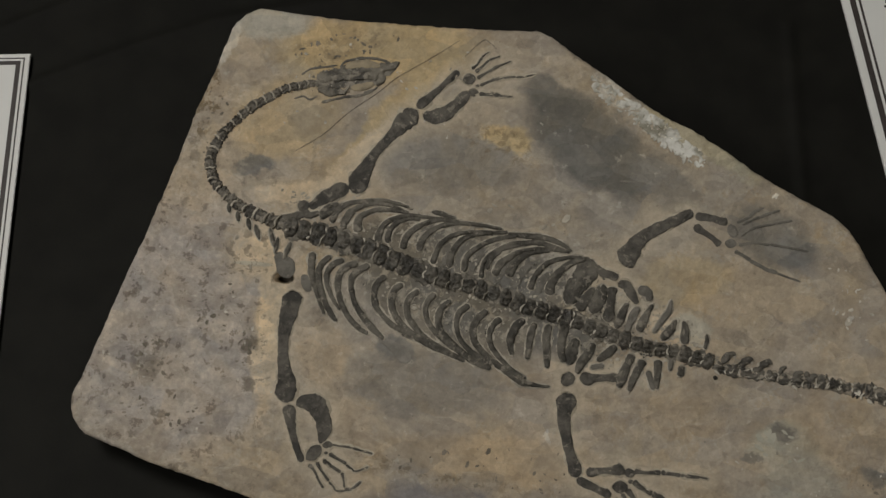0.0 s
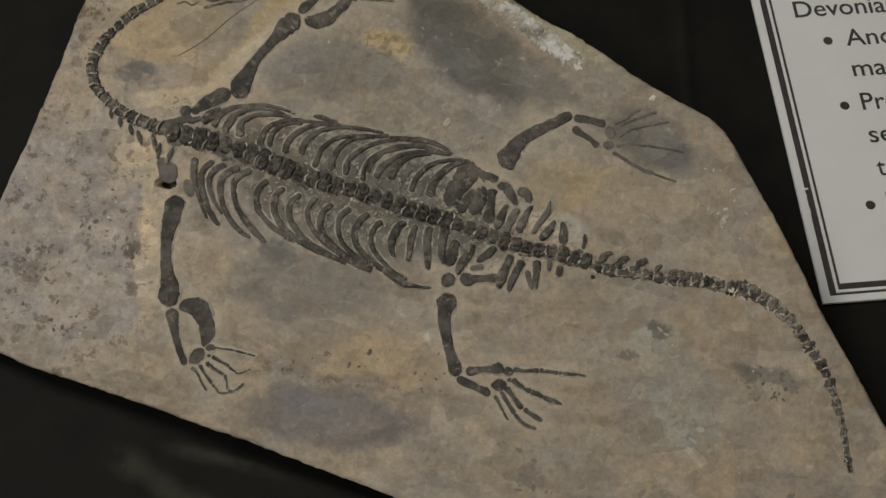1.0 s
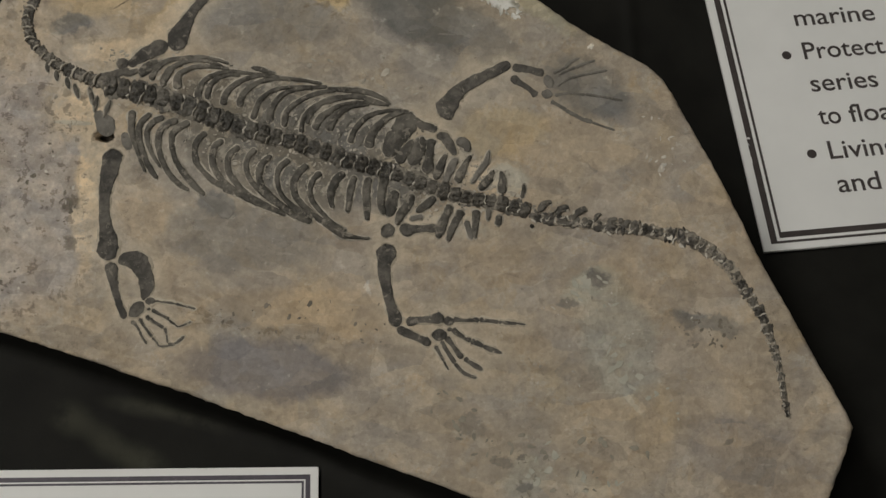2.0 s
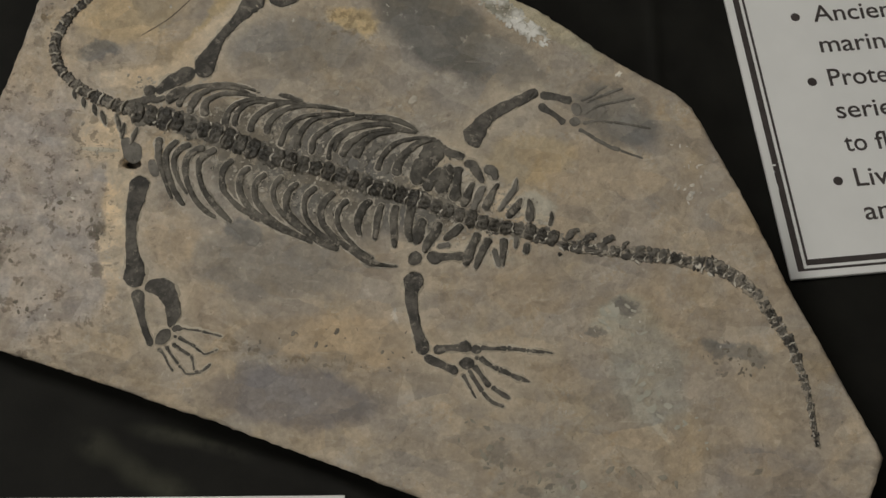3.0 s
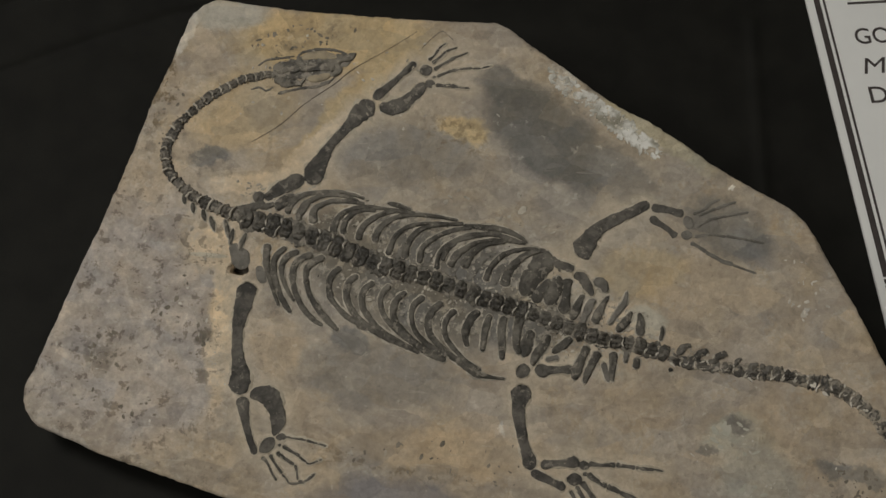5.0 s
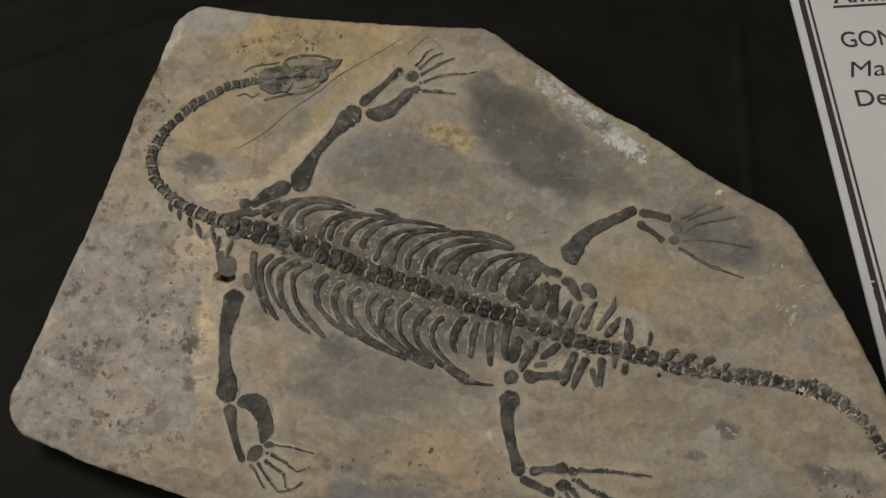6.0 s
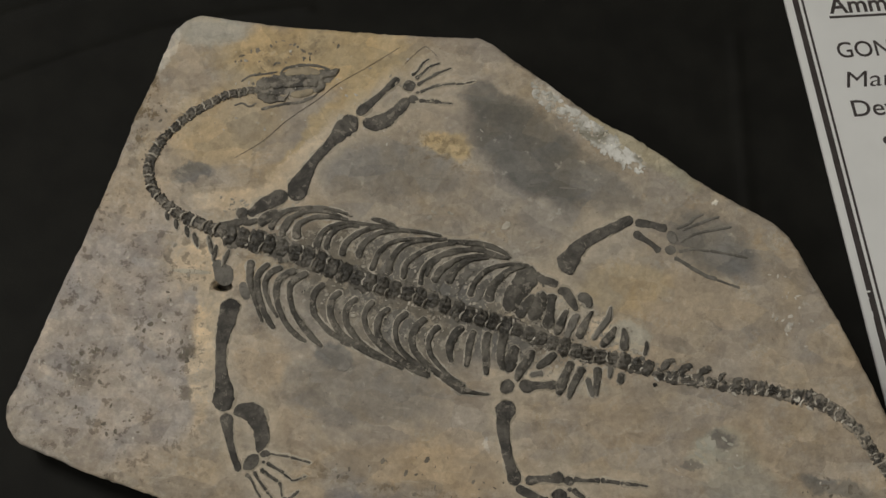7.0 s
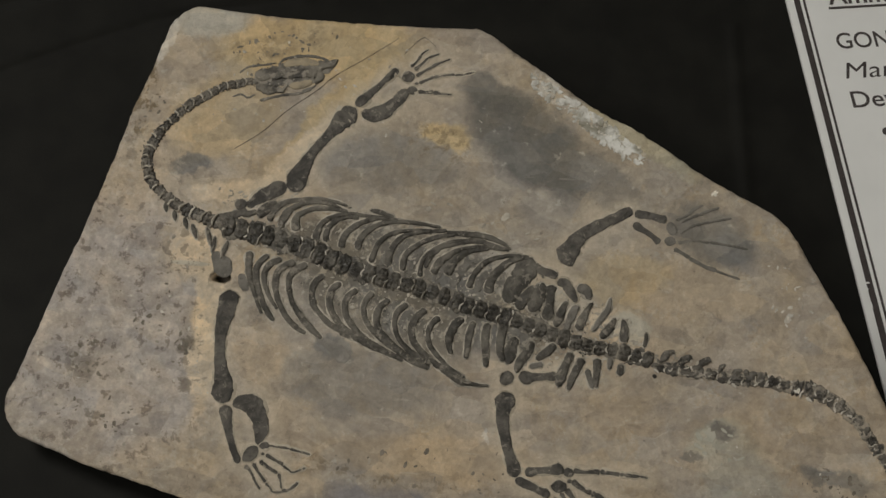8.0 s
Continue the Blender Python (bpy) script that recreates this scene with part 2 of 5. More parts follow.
    relief(nodes, links, bsdf, ((crumbs.outputs[0], 0.0012), (patches.outputs[0], 0.0016), (cloud.outputs[0], 0.0012), (specks.outputs[0], 0.0006), (fine.outputs[0], 0.0003)), 0.55)
    return m


def bone_material(name, dark, light, rough, gloss=0.3, crust=0.0):
    m, nodes, links, bsdf = material(name, rough, 0, gloss)
    co = nodes.new("ShaderNodeNewGeometry").outputs["Position"]
    info = nodes.new("ShaderNodeObjectInfo")
    a = grain(nodes, links, co, 150, 6, 0.7, 0.3)
    b = grain(nodes, links, co, 620, 4, 0.65)
    tone = maths(nodes, links, "ADD", maths(nodes, links, "MULTIPLY", info.outputs["Random"], 0.22), ramp(nodes, links, a.outputs[0], 0.42, 0.62, 0.0, 0.85))
    col = blend(nodes, links, tone, dark, light)
    worn = grain(nodes, links, co, 75, 5, 0.6, 0.6)
    col = blend(nodes, links, ramp(nodes, links, worn.outputs[0], 0.52, 0.68, 0, 0.4), col, tuple(1.25 * v for v in light))
    c = grain(nodes, links, co, 330, 6, 0.7, 0.2)
    col = blend(nodes, links, ramp(nodes, links, c.outputs[0], 0.625 - 0.07 * crust, 0.665 - 0.07 * crust, 0, 0.35 + 0.35 * crust), col, (0.30, 0.27, 0.22))
    col = blend(nodes, links, ramp(nodes, links, b.outputs[0], 0.40, 0.28, 0, 0.5), col, (0.030, 0.026, 0.021))
    links.new(col, bsdf.inputs["Base Color"])
    links.new(ramp(nodes, links, a.outputs[0], 0.3, 0.7, rough - 0.1, rough + 0.12), bsdf.inputs["Roughness"])
    relief(nodes, links, bsdf, ((a.outputs[0], 0.0010), (c.outputs[0], 0.0008), (b.outputs[0], 0.0004)), 0.8)
    return m


def rim_material(name, dark, light):
    m, nodes, links, bsdf = material(name, 0.65, 0, 0.3)
    co = nodes.new("ShaderNodeNewGeometry").outputs["Position"]
    a = grain(nodes, links, co, 160, 5, 0.6)
    col = blend(nodes, links, ramp(nodes, links, a.outputs[0], 0.35, 0.65), dark, light)
    links.new(col, bsdf.inputs["Base Color"])
    relief(nodes, links, bsdf, ((a.outputs[0], 0.0004),), 0.5)
    return m


def paper_material(name, tone):
    m, nodes, links, bsdf = material(name, 0.55, 0, 0.35)
    co = nodes.new("ShaderNodeTexCoord").outputs["Object"]
    a = grain(nodes, links, co, 35, 4, 0.6)
    b = grain(nodes, links, co, 1400, 3, 0.6)
    col = blend(nodes, links, ramp(nodes, links, a.outputs[0], 0.3, 0.7), tone, tuple(c * 0.95 for c in tone))
    links.new(col, bsdf.inputs["Base Color"])
    relief(nodes, links, bsdf, ((b.outputs[0], 0.0001),), 0.3)
    return m


def ink_material(name, tone):
    m, nodes, links, bsdf = material(name, 0.5, 0, 0.4)
    co = nodes.new("ShaderNodeTexCoord").outputs["Object"]
    a = grain(nodes, links, co, 300, 4, 0.6)
    links.new(blend(nodes, links, ramp(nodes, links, a.outputs[0], 0.3, 0.75), tone, tuple(c * 1.5 for c in tone)), bsdf.inputs["Base Color"])
    return m


# pale greenish blotches on the black cloth: centre x and y, half lengths (mm), turn, strength
CLOTH_BLOTCHES = [(-64, -82, 10, 7, -25, 0.7), (-52, -89, 12, 6, -35, 0.65), (-40, -95, 12, 7, -30, 0.8), (-43, -77, 16, 4, -8, 0.55), (-28, -80, 18, 3, -14, 0.45)]


def cloth_material():
    m, nodes, links, bsdf = material("black_display_cloth", 0.65, 0, 0.10)
    co = nodes.new("ShaderNodeTexCoord").outputs["Object"]
    a = grain(nodes, links, co, 60, 5, 0.6)
    b = grain(nodes, links, co, 1500, 3, 0.6)
    col = blend(nodes, links, ramp(nodes, links, a.outputs[0], 0.3, 0.7), (0.0088, 0.0087, 0.0074), (0.0128, 0.0126, 0.0105))
    for x, y, rx, ry, turn, power in CLOTH_BLOTCHES:
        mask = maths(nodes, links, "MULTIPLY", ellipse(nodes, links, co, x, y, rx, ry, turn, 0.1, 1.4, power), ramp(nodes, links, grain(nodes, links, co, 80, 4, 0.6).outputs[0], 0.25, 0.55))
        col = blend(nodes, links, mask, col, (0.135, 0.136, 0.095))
    links.new(col, bsdf.inputs["Base Color"])
    relief(nodes, links, bsdf, ((b.outputs[0], 0.0002),), 0.4)
    return m


def plain_material(name, a_tone, b_tone, scale, rough):
    m, nodes, links, bsdf = material(name, rough, 0, 0.3)
    co = nodes.new("ShaderNodeTexCoord").outputs["Object"]
    a = grain(nodes, links, co, scale, 5, 0.6)
    links.new(blend(nodes, links, ramp(nodes, links, a.outputs[0], 0.3, 0.7), a_tone, b_tone), bsdf.inputs["Base Color"])
    relief(nodes, links, bsdf, ((a.outputs[0], 0.001),), 0.2)
    return m


STONE = stone_material()
BONE = bone_material("fossil_bone", (0.042, 0.039, 0.034), (0.138, 0.126, 0.106), 0.5, 0.25, 0.65)
RIBS = bone_material("fossil_rib", (0.046, 0.043, 0.036), (0.156, 0.143, 0.119), 0.5, 0.25, 0.85)
SPINE = bone_material("fossil_vertebra", (0.036, 0.034, 0.029), (0.138, 0.127, 0.106), 0.36, 0.4, 0.6)
TAIL = bone_material("fossil_tail_bone", (0.034, 0.031, 0.026), (0.150, 0.136, 0.112), 0.42, 0.45, 0.9)
NECK = bone_material("fossil_neck_bone", (0.055, 0.050, 0.042), (0.205, 0.186, 0.152), 0.42, 0.4, 1.1)
TAIL_BED = bone_material("tail_matrix", (0.105, 0.093, 0.075), (0.38, 0.335, 0.265), 0.6, 0.3, 0.9)
FAINT = bone_material("pressed_bone", (0.112, 0.104, 0.089), (0.195, 0.181, 0.155), 0.6, 0.3, 0.4)
SKULL = bone_material("fossil_skull", (0.048, 0.044, 0.037), (0.205, 0.186, 0.150), 0.46, 0.35, 1.3)
PRESSED = bone_material("pressed_limb_bone", (0.062, 0.057, 0.049), (0.128, 0.118, 0.100), 0.55, 0.3, 0.3)
TISSUE = bone_material("pressed_tissue", (0.185, 0.172, 0.150), (0.265, 0.246, 0.215), 0.6, 0.3, 0.2)
RIM = rim_material("scraped_matrix", (0.36, 0.315, 0.24), (0.50, 0.445, 0.35))
ORBIT = rim_material("ochre_orbit_filling", (0.20, 0.17, 0.12), (0.36, 0.30, 0.20))
CRUST = rim_material("pale_joint_crust", (0.30, 0.27, 0.22), (0.66, 0.62, 0.54))
DULL_CRUST = rim_material("dull_joint_crust", (0.26, 0.235, 0.19), (0.54, 0.495, 0.415))
RIM_GREY = rim_material("scraped_grey_matrix", (0.26, 0.238, 0.195), (0.50, 0.455, 0.375))
CRYSTAL = rim_material("pale_crystal", (0.25, 0.235, 0.18), (0.72, 0.71, 0.66))
OLIVE = rim_material("olive_mineral", (0.20, 0.185, 0.145), (0.30, 0.275, 0.215))
SPECK = rim_material("dark_mineral", (0.130, 0.112, 0.086), (0.235, 0.205, 0.160))
JADE = rim_material("pale_green_mineral", (0.37, 0.36, 0.295), (0.46, 0.44, 0.365))
PAPER = paper_material("white_card", (0.77, 0.775, 0.755))
INK = ink_material("dark_print", (0.045, 0.038, 0.036))
INK_VIOLET = ink_material("dark_violet_print", (0.055, 0.048, 0.060))
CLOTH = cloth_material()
WALL = plain_material("grey_wall_paint", (0.30, 0.29, 0.27), (0.34, 0.33, 0.31), 3, 0.8)
CEIL = plain_material("ceiling_paint", (0.55, 0.54, 0.51), (0.60, 0.59, 0.56), 3, 0.8)
FLOOR = plain_material("dark_carpet", (0.05, 0.045, 0.04), (0.07, 0.065, 0.055), 40, 0.9)
PLINTH = plain_material("black_laminate", (0.02, 0.02, 0.019), (0.028, 0.027, 0.025), 12, 0.4)


# ---- mesh helpers ----
def part(name, bm, mat, parent=None, label=""):
    me = bpy.data.meshes.new(name)
    bm.normal_update()
    bm.to_mesh(me)
    bm.free()
    me.materials.append(mat)
    ob = new(name, me)
    if parent:
        ob.parent = parent
    return tagged(ob, label)


def smooth(ob):
    ob.data.polygons.foreach_set("use_smooth", [True] * len(ob.data.polygons))
    return ob


def box(bm, lo, hi, bevel=0.0):
    vs = [bm.verts.new((x, y, z)) for x in (lo[0], hi[0]) for y in (lo[1], hi[1]) for z in (lo[2], hi[2])]
    fs = [bm.faces.new([vs[i] for i in q]) for q in ((0, 1, 3, 2), (4, 6, 7, 5), (0, 4, 5, 1), (2, 3, 7, 6), (0, 2, 6, 4), (1, 5, 7, 3))]
    if bevel:
        es = list({e for f in fs for e in f.edges})
        bmesh.ops.bevel(bm, geom=es, offset=bevel, segments=2, affect="EDGES")


def spline(points, step):
    """Catmull-Rom through the points, about one sample every step."""
    p = [np.array(q, float) for q in points]
    p = [2 * p[0] - p[1]] + p + [2 * p[-1] - p[-2]]
    out = []
    for i in range(1, len(p) - 2):
        a, b, c, d = p[i - 1:i + 3]
        n = max(2, int(np.hypot(*(c - b)[:2]) / step))
        for k in range(n):
            t = k / n
            out.append(0.5 * (2 * b + (c - a) * t + (2 * a - 5 * b + 4 * c - d) * t * t + (3 * b - a - 3 * c + d) * t ** 3))
    out.append(p[-2])
    return np.array(out)


def sweep(bm, line, height, sink, seed, ring=10, rough=0.06, blunt=0.45, flat_top=0.35, freq=420.0, ground=None, hvar=0.22):
    """A low ridge along a line of (x, y, width). blunt: how long the rounded ends are, in widths; flat_top: 1 is round, 0.2 planed flat."""
    d = np.gradient(line[:, :2], axis=0)
    d /= np.maximum(np.linalg.norm(d, axis=1), 1e-9)[:, None]
    side = np.stack([-d[:, 1], d[:, 0]], 1)
    run = np.concatenate([[0], np.cumsum(np.linalg.norm(np.diff(line[:, :2], axis=0), axis=1))])
    rows = []
    for i, (x, y, w) in enumerate(line):
        near = min(run[i], run[-1] - run[i])
        cap = math.sqrt(max(0.10, 1 - (1 - min(1.0, near / (blunt * w + 1e-9))) ** 2))
        w2 = w * cap / 2
        lift = ground(x * 1000, y * 1000) / 1000 if ground else 0.0
        row = []
        for j in range(ring + 1):
            a = math.pi * j / ring
            u = math.cos(a)
            k = 1 + 2 * rough * (noise.noise((x * freq + seed, y * freq + u, seed)) + 0.7 * noise.noise((x * freq * 3.1, y * freq * 3.1 + u, seed + 5)))
            hz = height * (math.sin(a) ** flat_top if 0 < j < ring else 0.0) * (1 + hvar * (noise.noise((x * freq * 1.2, y * freq * 1.2, seed + u)) + 0.6 * noise.noise((x * freq * 3.3, y * freq * 3.3, seed + 2 * u))))
            row.append(bm.verts.new((x + side[i, 0] * u * w2 * k, y + side[i, 1] * u * w2 * k, hz - sink + lift)))
        rows.append(row)
    for a, b in zip(rows, rows[1:]):
        for j in range(ring):
            bm.faces.new((a[j], b[j], b[j + 1], a[j + 1]))
    bm.faces.new(rows[0][::-1])
    bm.faces.new(rows[-1])


# ---- room ----
def wall(name, lo, hi, mat):
    bm = bmesh.new()
    box(bm, lo, hi)
    return tagged(part(name, bm, mat), kind="structure")


tagged(wall("floor", (-2.6, -2.6, -1.0), (2.6, 2.6, -0.9), FLOOR), "dark carpeted exhibition room floor", "floor")
tagged(wall("ceiling", (-2.6, -2.6, 2.1), (2.6, 2.6, 2.2), CEIL), "painted exhibition room ceiling", "ceiling")
tagged(wall("wall_north", (-2.6, 2.5, -0.9), (2.6, 2.6, 2.1), WALL), "plain dim grey painted wall", "wall")
tagged(wall("wall_south", (-2.6, -2.6, -0.9), (2.6, -2.5, 2.1), WALL), "plain dim grey painted wall", "wall")
tagged(wall("wall_east", (2.5, -2.5, -0.9), (2.6, 2.5, 2.1), WALL), "plain dim grey painted wall", "wall")
tagged(wall("wall_west", (-2.6, -2.5, -0.9), (-2.5, 2.5, 2.1), WALL), "plain dim grey painted wall", "wall")

# ---- display table with its black cloth ----
TOP = -0.0015
table = tagged(new("display_table"), "black display table covered with creased black cloth", "table")
table.location = (0, 0, -0.9)
bm = bmesh.new()
box(bm, (-0.62, -0.43, 0.0), (0.62, 0.47, 0.89), 0.004)
part("table_body", bm, PLINTH, table, "black laminate table body")

CREASES = [([(-185, 78), (-156, 94.5), (-131, 109), (-105, 122), (-89, 128), (-50, 138)], 1.3, 2.6), ([(-200, 100), (-182, 112.4), (-162, 124.7), (-130, 140)], 1.2, 2.4),
           ([(-45, -76), (-28, -79.6), (7.7, -87), (29, -97), (50, -104), (90, -118)], 1.1, 2.4), ([(113, 140), (114.8, 89), (116.4, 60)], 0.8, 2.2)]


def cloth_height(x, y):
    z = 0.25 * noise.noise((x / 60, y / 60, 3))
    for line, amp, wide in CREASES:
        best = 1e9
        for (ax, ay), (bx, by) in zip(line, line[1:]):
            t = max(0, min(1, ((x - ax) * (bx - ax) + (y - ay) * (by - ay)) / ((bx - ax) ** 2 + (by - ay) ** 2)))
            best = min(best, math.hypot(x - ax - t * (bx - ax), y - ay - t * (by - ay)))
        if best < 4 * wide:
            z += amp * math.exp(-(best / wide) ** 2)
    return z / 1000


bm = bmesh.new()
xs = [-0.625 + 0.005 * i for i in range(65)] + [-0.3 + 0.0016 * i for i in range(1, 376)] + [0.3 + 0.005 * i for i in range(1, 66)]
ys = [-0.435 + 0.005 * i for i in range(48)] + [-0.2 + 0.0016 * i for i in range(1, 251)] + [0.2 + 0.005 * i for i in range(1, 56)]
grid = [[bm.verts.new((x, y, 0.9 + TOP - 0.0006 + (cloth_height(x * 1000, y * 1000) if abs(x) < 0.3 and abs(y) < 0.2 else 0))) for y in ys] for x in xs]
for a, b in zip(grid, grid[1:]):
    for j in range(len(ys) - 1):
        bm.faces.new((a[j], b[j], b[j + 1], a[j + 1]))
smooth(part("cloth_cover", bm, CLOTH, table, "creased black cloth with pale greenish blotches"))

# ---- the fossil slab, propped up at its far side ----
SLAB = Matrix.Translation((0, 0, 0.04214)) @ pose(0, 0, 0, 18.514, -6.743, 0)
slab = tagged(new("fossil_slab"), "tan limestone slab with a dark long-necked reptile skeleton, propped on black cloth", "fossil")
slab.matrix_world = SLAB
THICK = 0.0138
OUTLINE = [(-82.2, 81.7), (-79.1, 85.2), (-74.2, 88.1), (-68.6, 87.9), (-45.1, 84.8), (-26.6, 83.4), (-8.2, 82.1), (10, 81.3), (19.9, 80.6), (28.1, 75.3), (55.2, 55.8), (71.1, 46.9), (90.3, 33.8), (105.7, 25.1), (113.4, 20), (116.8, 15.7), (119.8, 10.4), (134.3, -16.4), (144.3, -37.1), (159.1, -64.3), (170.4, -84.6), (171.5, -88.4), (170.3, -92.6), (163.5, -111.2), (152.4, -143.3), (146.9, -142.3), (64.9, -113.2), (43.2, -105.7), (25.8, -100), (8.2, -93.9), (-9.4, -87.8), (-27.3, -81.8), (-45.2, -76.3), (-63.2, -70.6), (-80.5, -65.5), (-98.9, -60.1), (-108.3, -56.5), (-118.5, -52.9), (-122.5, -50.8), (-125.4, -46.5), (-126.7, -40.3), (-123.6, -33.1), (-111.6, -0.5), (-106.6, 12), (-97.7, 36.4), (-91.6, 55.2), (-88.2, 64.6), (-84.5, 74.1)]
HOLE = (-60.0, -0.4)


def face_height(x, y):
    """Low undulation of the slab's face, in mm."""
    return 0.35 * noise.noise((x / 60, y / 60, 7)) + 0.14 * noise.noise((x / 9, y / 9, 1))


def slab_mesh():
    ring = spline([(x, y) for x, y in OUTLINE] + [OUTLINE[0]], 1.0)[:-1]
    # even spacing along the edge, with chipped variation
    run = np.concatenate([[0], np.cumsum(np.linalg.norm(np.diff(np.vstack([ring, ring[:1]]), axis=0), axis=1))])
    n = 620
    want = np.linspace(0, run[-1], n, endpoint=False)
    closed = np.vstack([ring, ring[:1]])
    ring = np.stack([np.interp(want, run, closed[:, 0]), np.interp(want, run, closed[:, 1])], 1)
    mid = np.array((20.0, -15.0))
    out = ring - mid
    far = np.linalg.norm(out, axis=1)
    chips = np.array([0.25 * noise.noise((x / 16, y / 16, 5)) + 0.22 * noise.noise((x / 4, y / 4, 9)) + 0.35 * noise.noise((x / 1.4, y / 1.4, 2)) - 0.1 for x, y in ring])
    out *= ((far + chips) / far)[:, None]
    bm = bmesh.new()
    rings = []
    steps = 120
    for k in range(1, steps + 1):
        r = (k / steps) ** 0.8
        row = []
        for i in range(n):
            x, y = mid + out[i] * r
            edge = (1 - r) * far[i]
            z = face_height(x, y) + 0.10 * noise.noise((x / 2.2, y / 2.2, 4))
            if edge < 2.0:
                z -= (1 - edge / 2.0) ** 2 * (0.6 + 0.9 * noise.noise((x / 7, y / 7, 11)))
            d = math.hypot((x - HOLE[0]) / 2.7, (y - HOLE[1]) / 1.5)
            if d < 1.3:
                z -= 7.0 * max(0.0, 1.0 - d ** 4 / 2.2)
            row.append(bm.verts.new((x / 1000, y / 1000, z / 1000)))
        rings.append(row)
    for depth, inset in ((0.25, -0.1), (0.5, 0.6), (0.75, 0.8), (1.0, 2.2)):
        row = []
        for i in range(n):
            x, y = mid + out[i] * (1 - inset / far[i])
            w = 0.9 * noise.noise((x / 5, y / 5, 20 + depth * 9)) * (depth < 1)
            x, y = mid + out[i] * (1 - (inset + w) / far[i])
            row.append(bm.verts.new((x / 1000, y / 1000, -depth * THICK)))
        rings.append(row)
    hub = bm.verts.new((mid[0] / 1000, mid[1] / 1000, 0))
    for i in range(n):
        bm.faces.new((hub, rings[0][i - 1], rings[0][i]))
    for a, b in zip(rings, rings[1:]):
        for i in range(n):
            bm.faces.new((a[i - 1], b[i - 1], b[i], a[i]))
    bm.faces.new(rings[-1][::-1])
    bmesh.ops.recalc_face_normals(bm, faces=bm.faces)
    return bm


stone = smooth(part("stone_slab", slab_mesh(), STONE, slab, "tan and grey stained limestone"))

# a low block that carries the raised side
bm = bmesh.new()
box(bm, (-0.05, -0.006, 0), (0.05, 0.006, 0.0455), 0.001)
prop = tagged(part("support_block", bm, PLINTH), "small black block under the raised slab", "stand")
prop.matrix_world = pose(0.012, 0.0575, TOP, 0, 0, -10)

count = [0]
CLEANED = []


def bone(name, points, rim=True, flat=1.0, thin=0, mat=None):
    """One bone as a low ridge along (x, y, width) points in mm on the slab's face; thin: a rib with a narrow rim."""
    count[0] += 1
    small = "carpal" in name or "tarsal" in name
    if small or name in ("finger_bone", "toe_bone"):
        (ax, ay, aw), (bx, by, bw) = points[0], points[-1]
        far, reach = math.hypot(bx - ax, by - ay), 0.16 * max(w for _, _, w in points) if small else 0.22
        ux, uy = (bx - ax) / far * reach, (by - ay) / far * reach
        points = [(ax - ux, ay - uy, aw), *points[1:-1], (bx + ux, by + uy, bw)]
    pts = [(x / 1000, y / 1000, (w * 0.96 + 0.06) / 1000) for x, y, w in points]
    wide = max(p[2] for p in pts)
    line = spline(pts, max(0.00035, wide * 0.10))
    if rim and not thin and wide > 0.0012:
        CLEANED.append(line[::2] * 1000)
    high = (min(0.00075, 0.00032 + 0.16 * wide) if thin else max(0.00022 / flat, min(0.00042, 0.00026 + 0.05 * wide))) * flat
    bm = bmesh.new()
    sweep(bm, line, high + 0.00025, 0.00025, count[0] * 1.7, 12 if wide > 0.002 else 8, 0.26 if name.startswith(("skull", "tail")) else 0.09, 0.5 if small else 0.18 if "bone" in name else 0.26, 0.45 if thin else 0.22, ground=face_height, hvar=0.35)
    if mat is None:
        mat = ORBIT if "filling" in name else SKULL if "skull" in name else FAINT if flat < 0.6 else RIBS if "rib" in name else BONE
    ob = smooth(part(name, bm, mat, slab))
    if rim:
        edge = line.copy()
        edge[:, 2] += 0.0008 if thin else 0.0010
        d0, d1 = edge[0, :2] - edge[1, :2], edge[-1, :2] - edge[-2, :2]
        edge[0, :2] += d0 / np.linalg.norm(d0) * 0.0004
        edge[-1, :2] += d1 / np.linalg.norm(d1) * 0.0004
        bm = bmesh.new()
        sweep(bm, edge, 0.00047 if thin else 0.00042, 0.00026, count[0] * 2.3 + 9, 8, 0.2, 0.35, 0.28, ground=face_height, hvar=0.55)
        smooth(part("matrix_rim", bm, RIM_GREY if thin else RIM, ob))
    return ob


bone("humerus", [(-56.9, -4.6, 3.46), (-56.7, -6.6, 6.4), (-57.5, -12.1, 5.88), (-58.6, -17.5, 4.15), (-58.6, -22.8, 3.46), (-58.2, -28.1, 4.15), (-57, -33.3, 6.57), (-56.9, -37.2, 6.92), (-57.1, -39.8, 4.15)])
bone("ulna", [(-53.4, -40.5, 2.42), (-50.7, -39.4, 4.84), (-47, -40.3, 6.57), (-45, -43.8, 5.54), (-44.1, -47.7, 4.84), (-44.6, -50.5, 2.94), (-45.2, -52.1, 1.38)])
bone("radius", [(-56.1, -40.5, 3.11), (-55.6, -42.7, 4.15), (-54.6, -47.2, 2.94), (-53.7, -50.3, 2.42), (-52.4, -54, 2.25), (-51.2, -56.6, 2.59), (-50.9, -58.1, 1.56)])
bone("carpal", [(-48.8, -56.7, 1.73), (-47.2, -55.2, 4.32), (-45.5, -53.3, 2.25)])
bone("carpal", [(-44, -52.5, 1.38), (-42.7, -52.5, 2.59), (-41.5, -52.4, 1.38)])
bone("carpal", [(-43.6, -54.9, 1.04), (-42.8, -54.9, 1.04)])
bone("finger_bone", [(-41.2, -52.3, 0.86), (-38.1, -52.7, 0.69), (-35.1, -52.9, 1.04)])
bone("finger_bone", [(-34.7, -53.2, 1.04), (-32.2, -53.8, 0.62), (-28.7, -54.6, 0.78)])
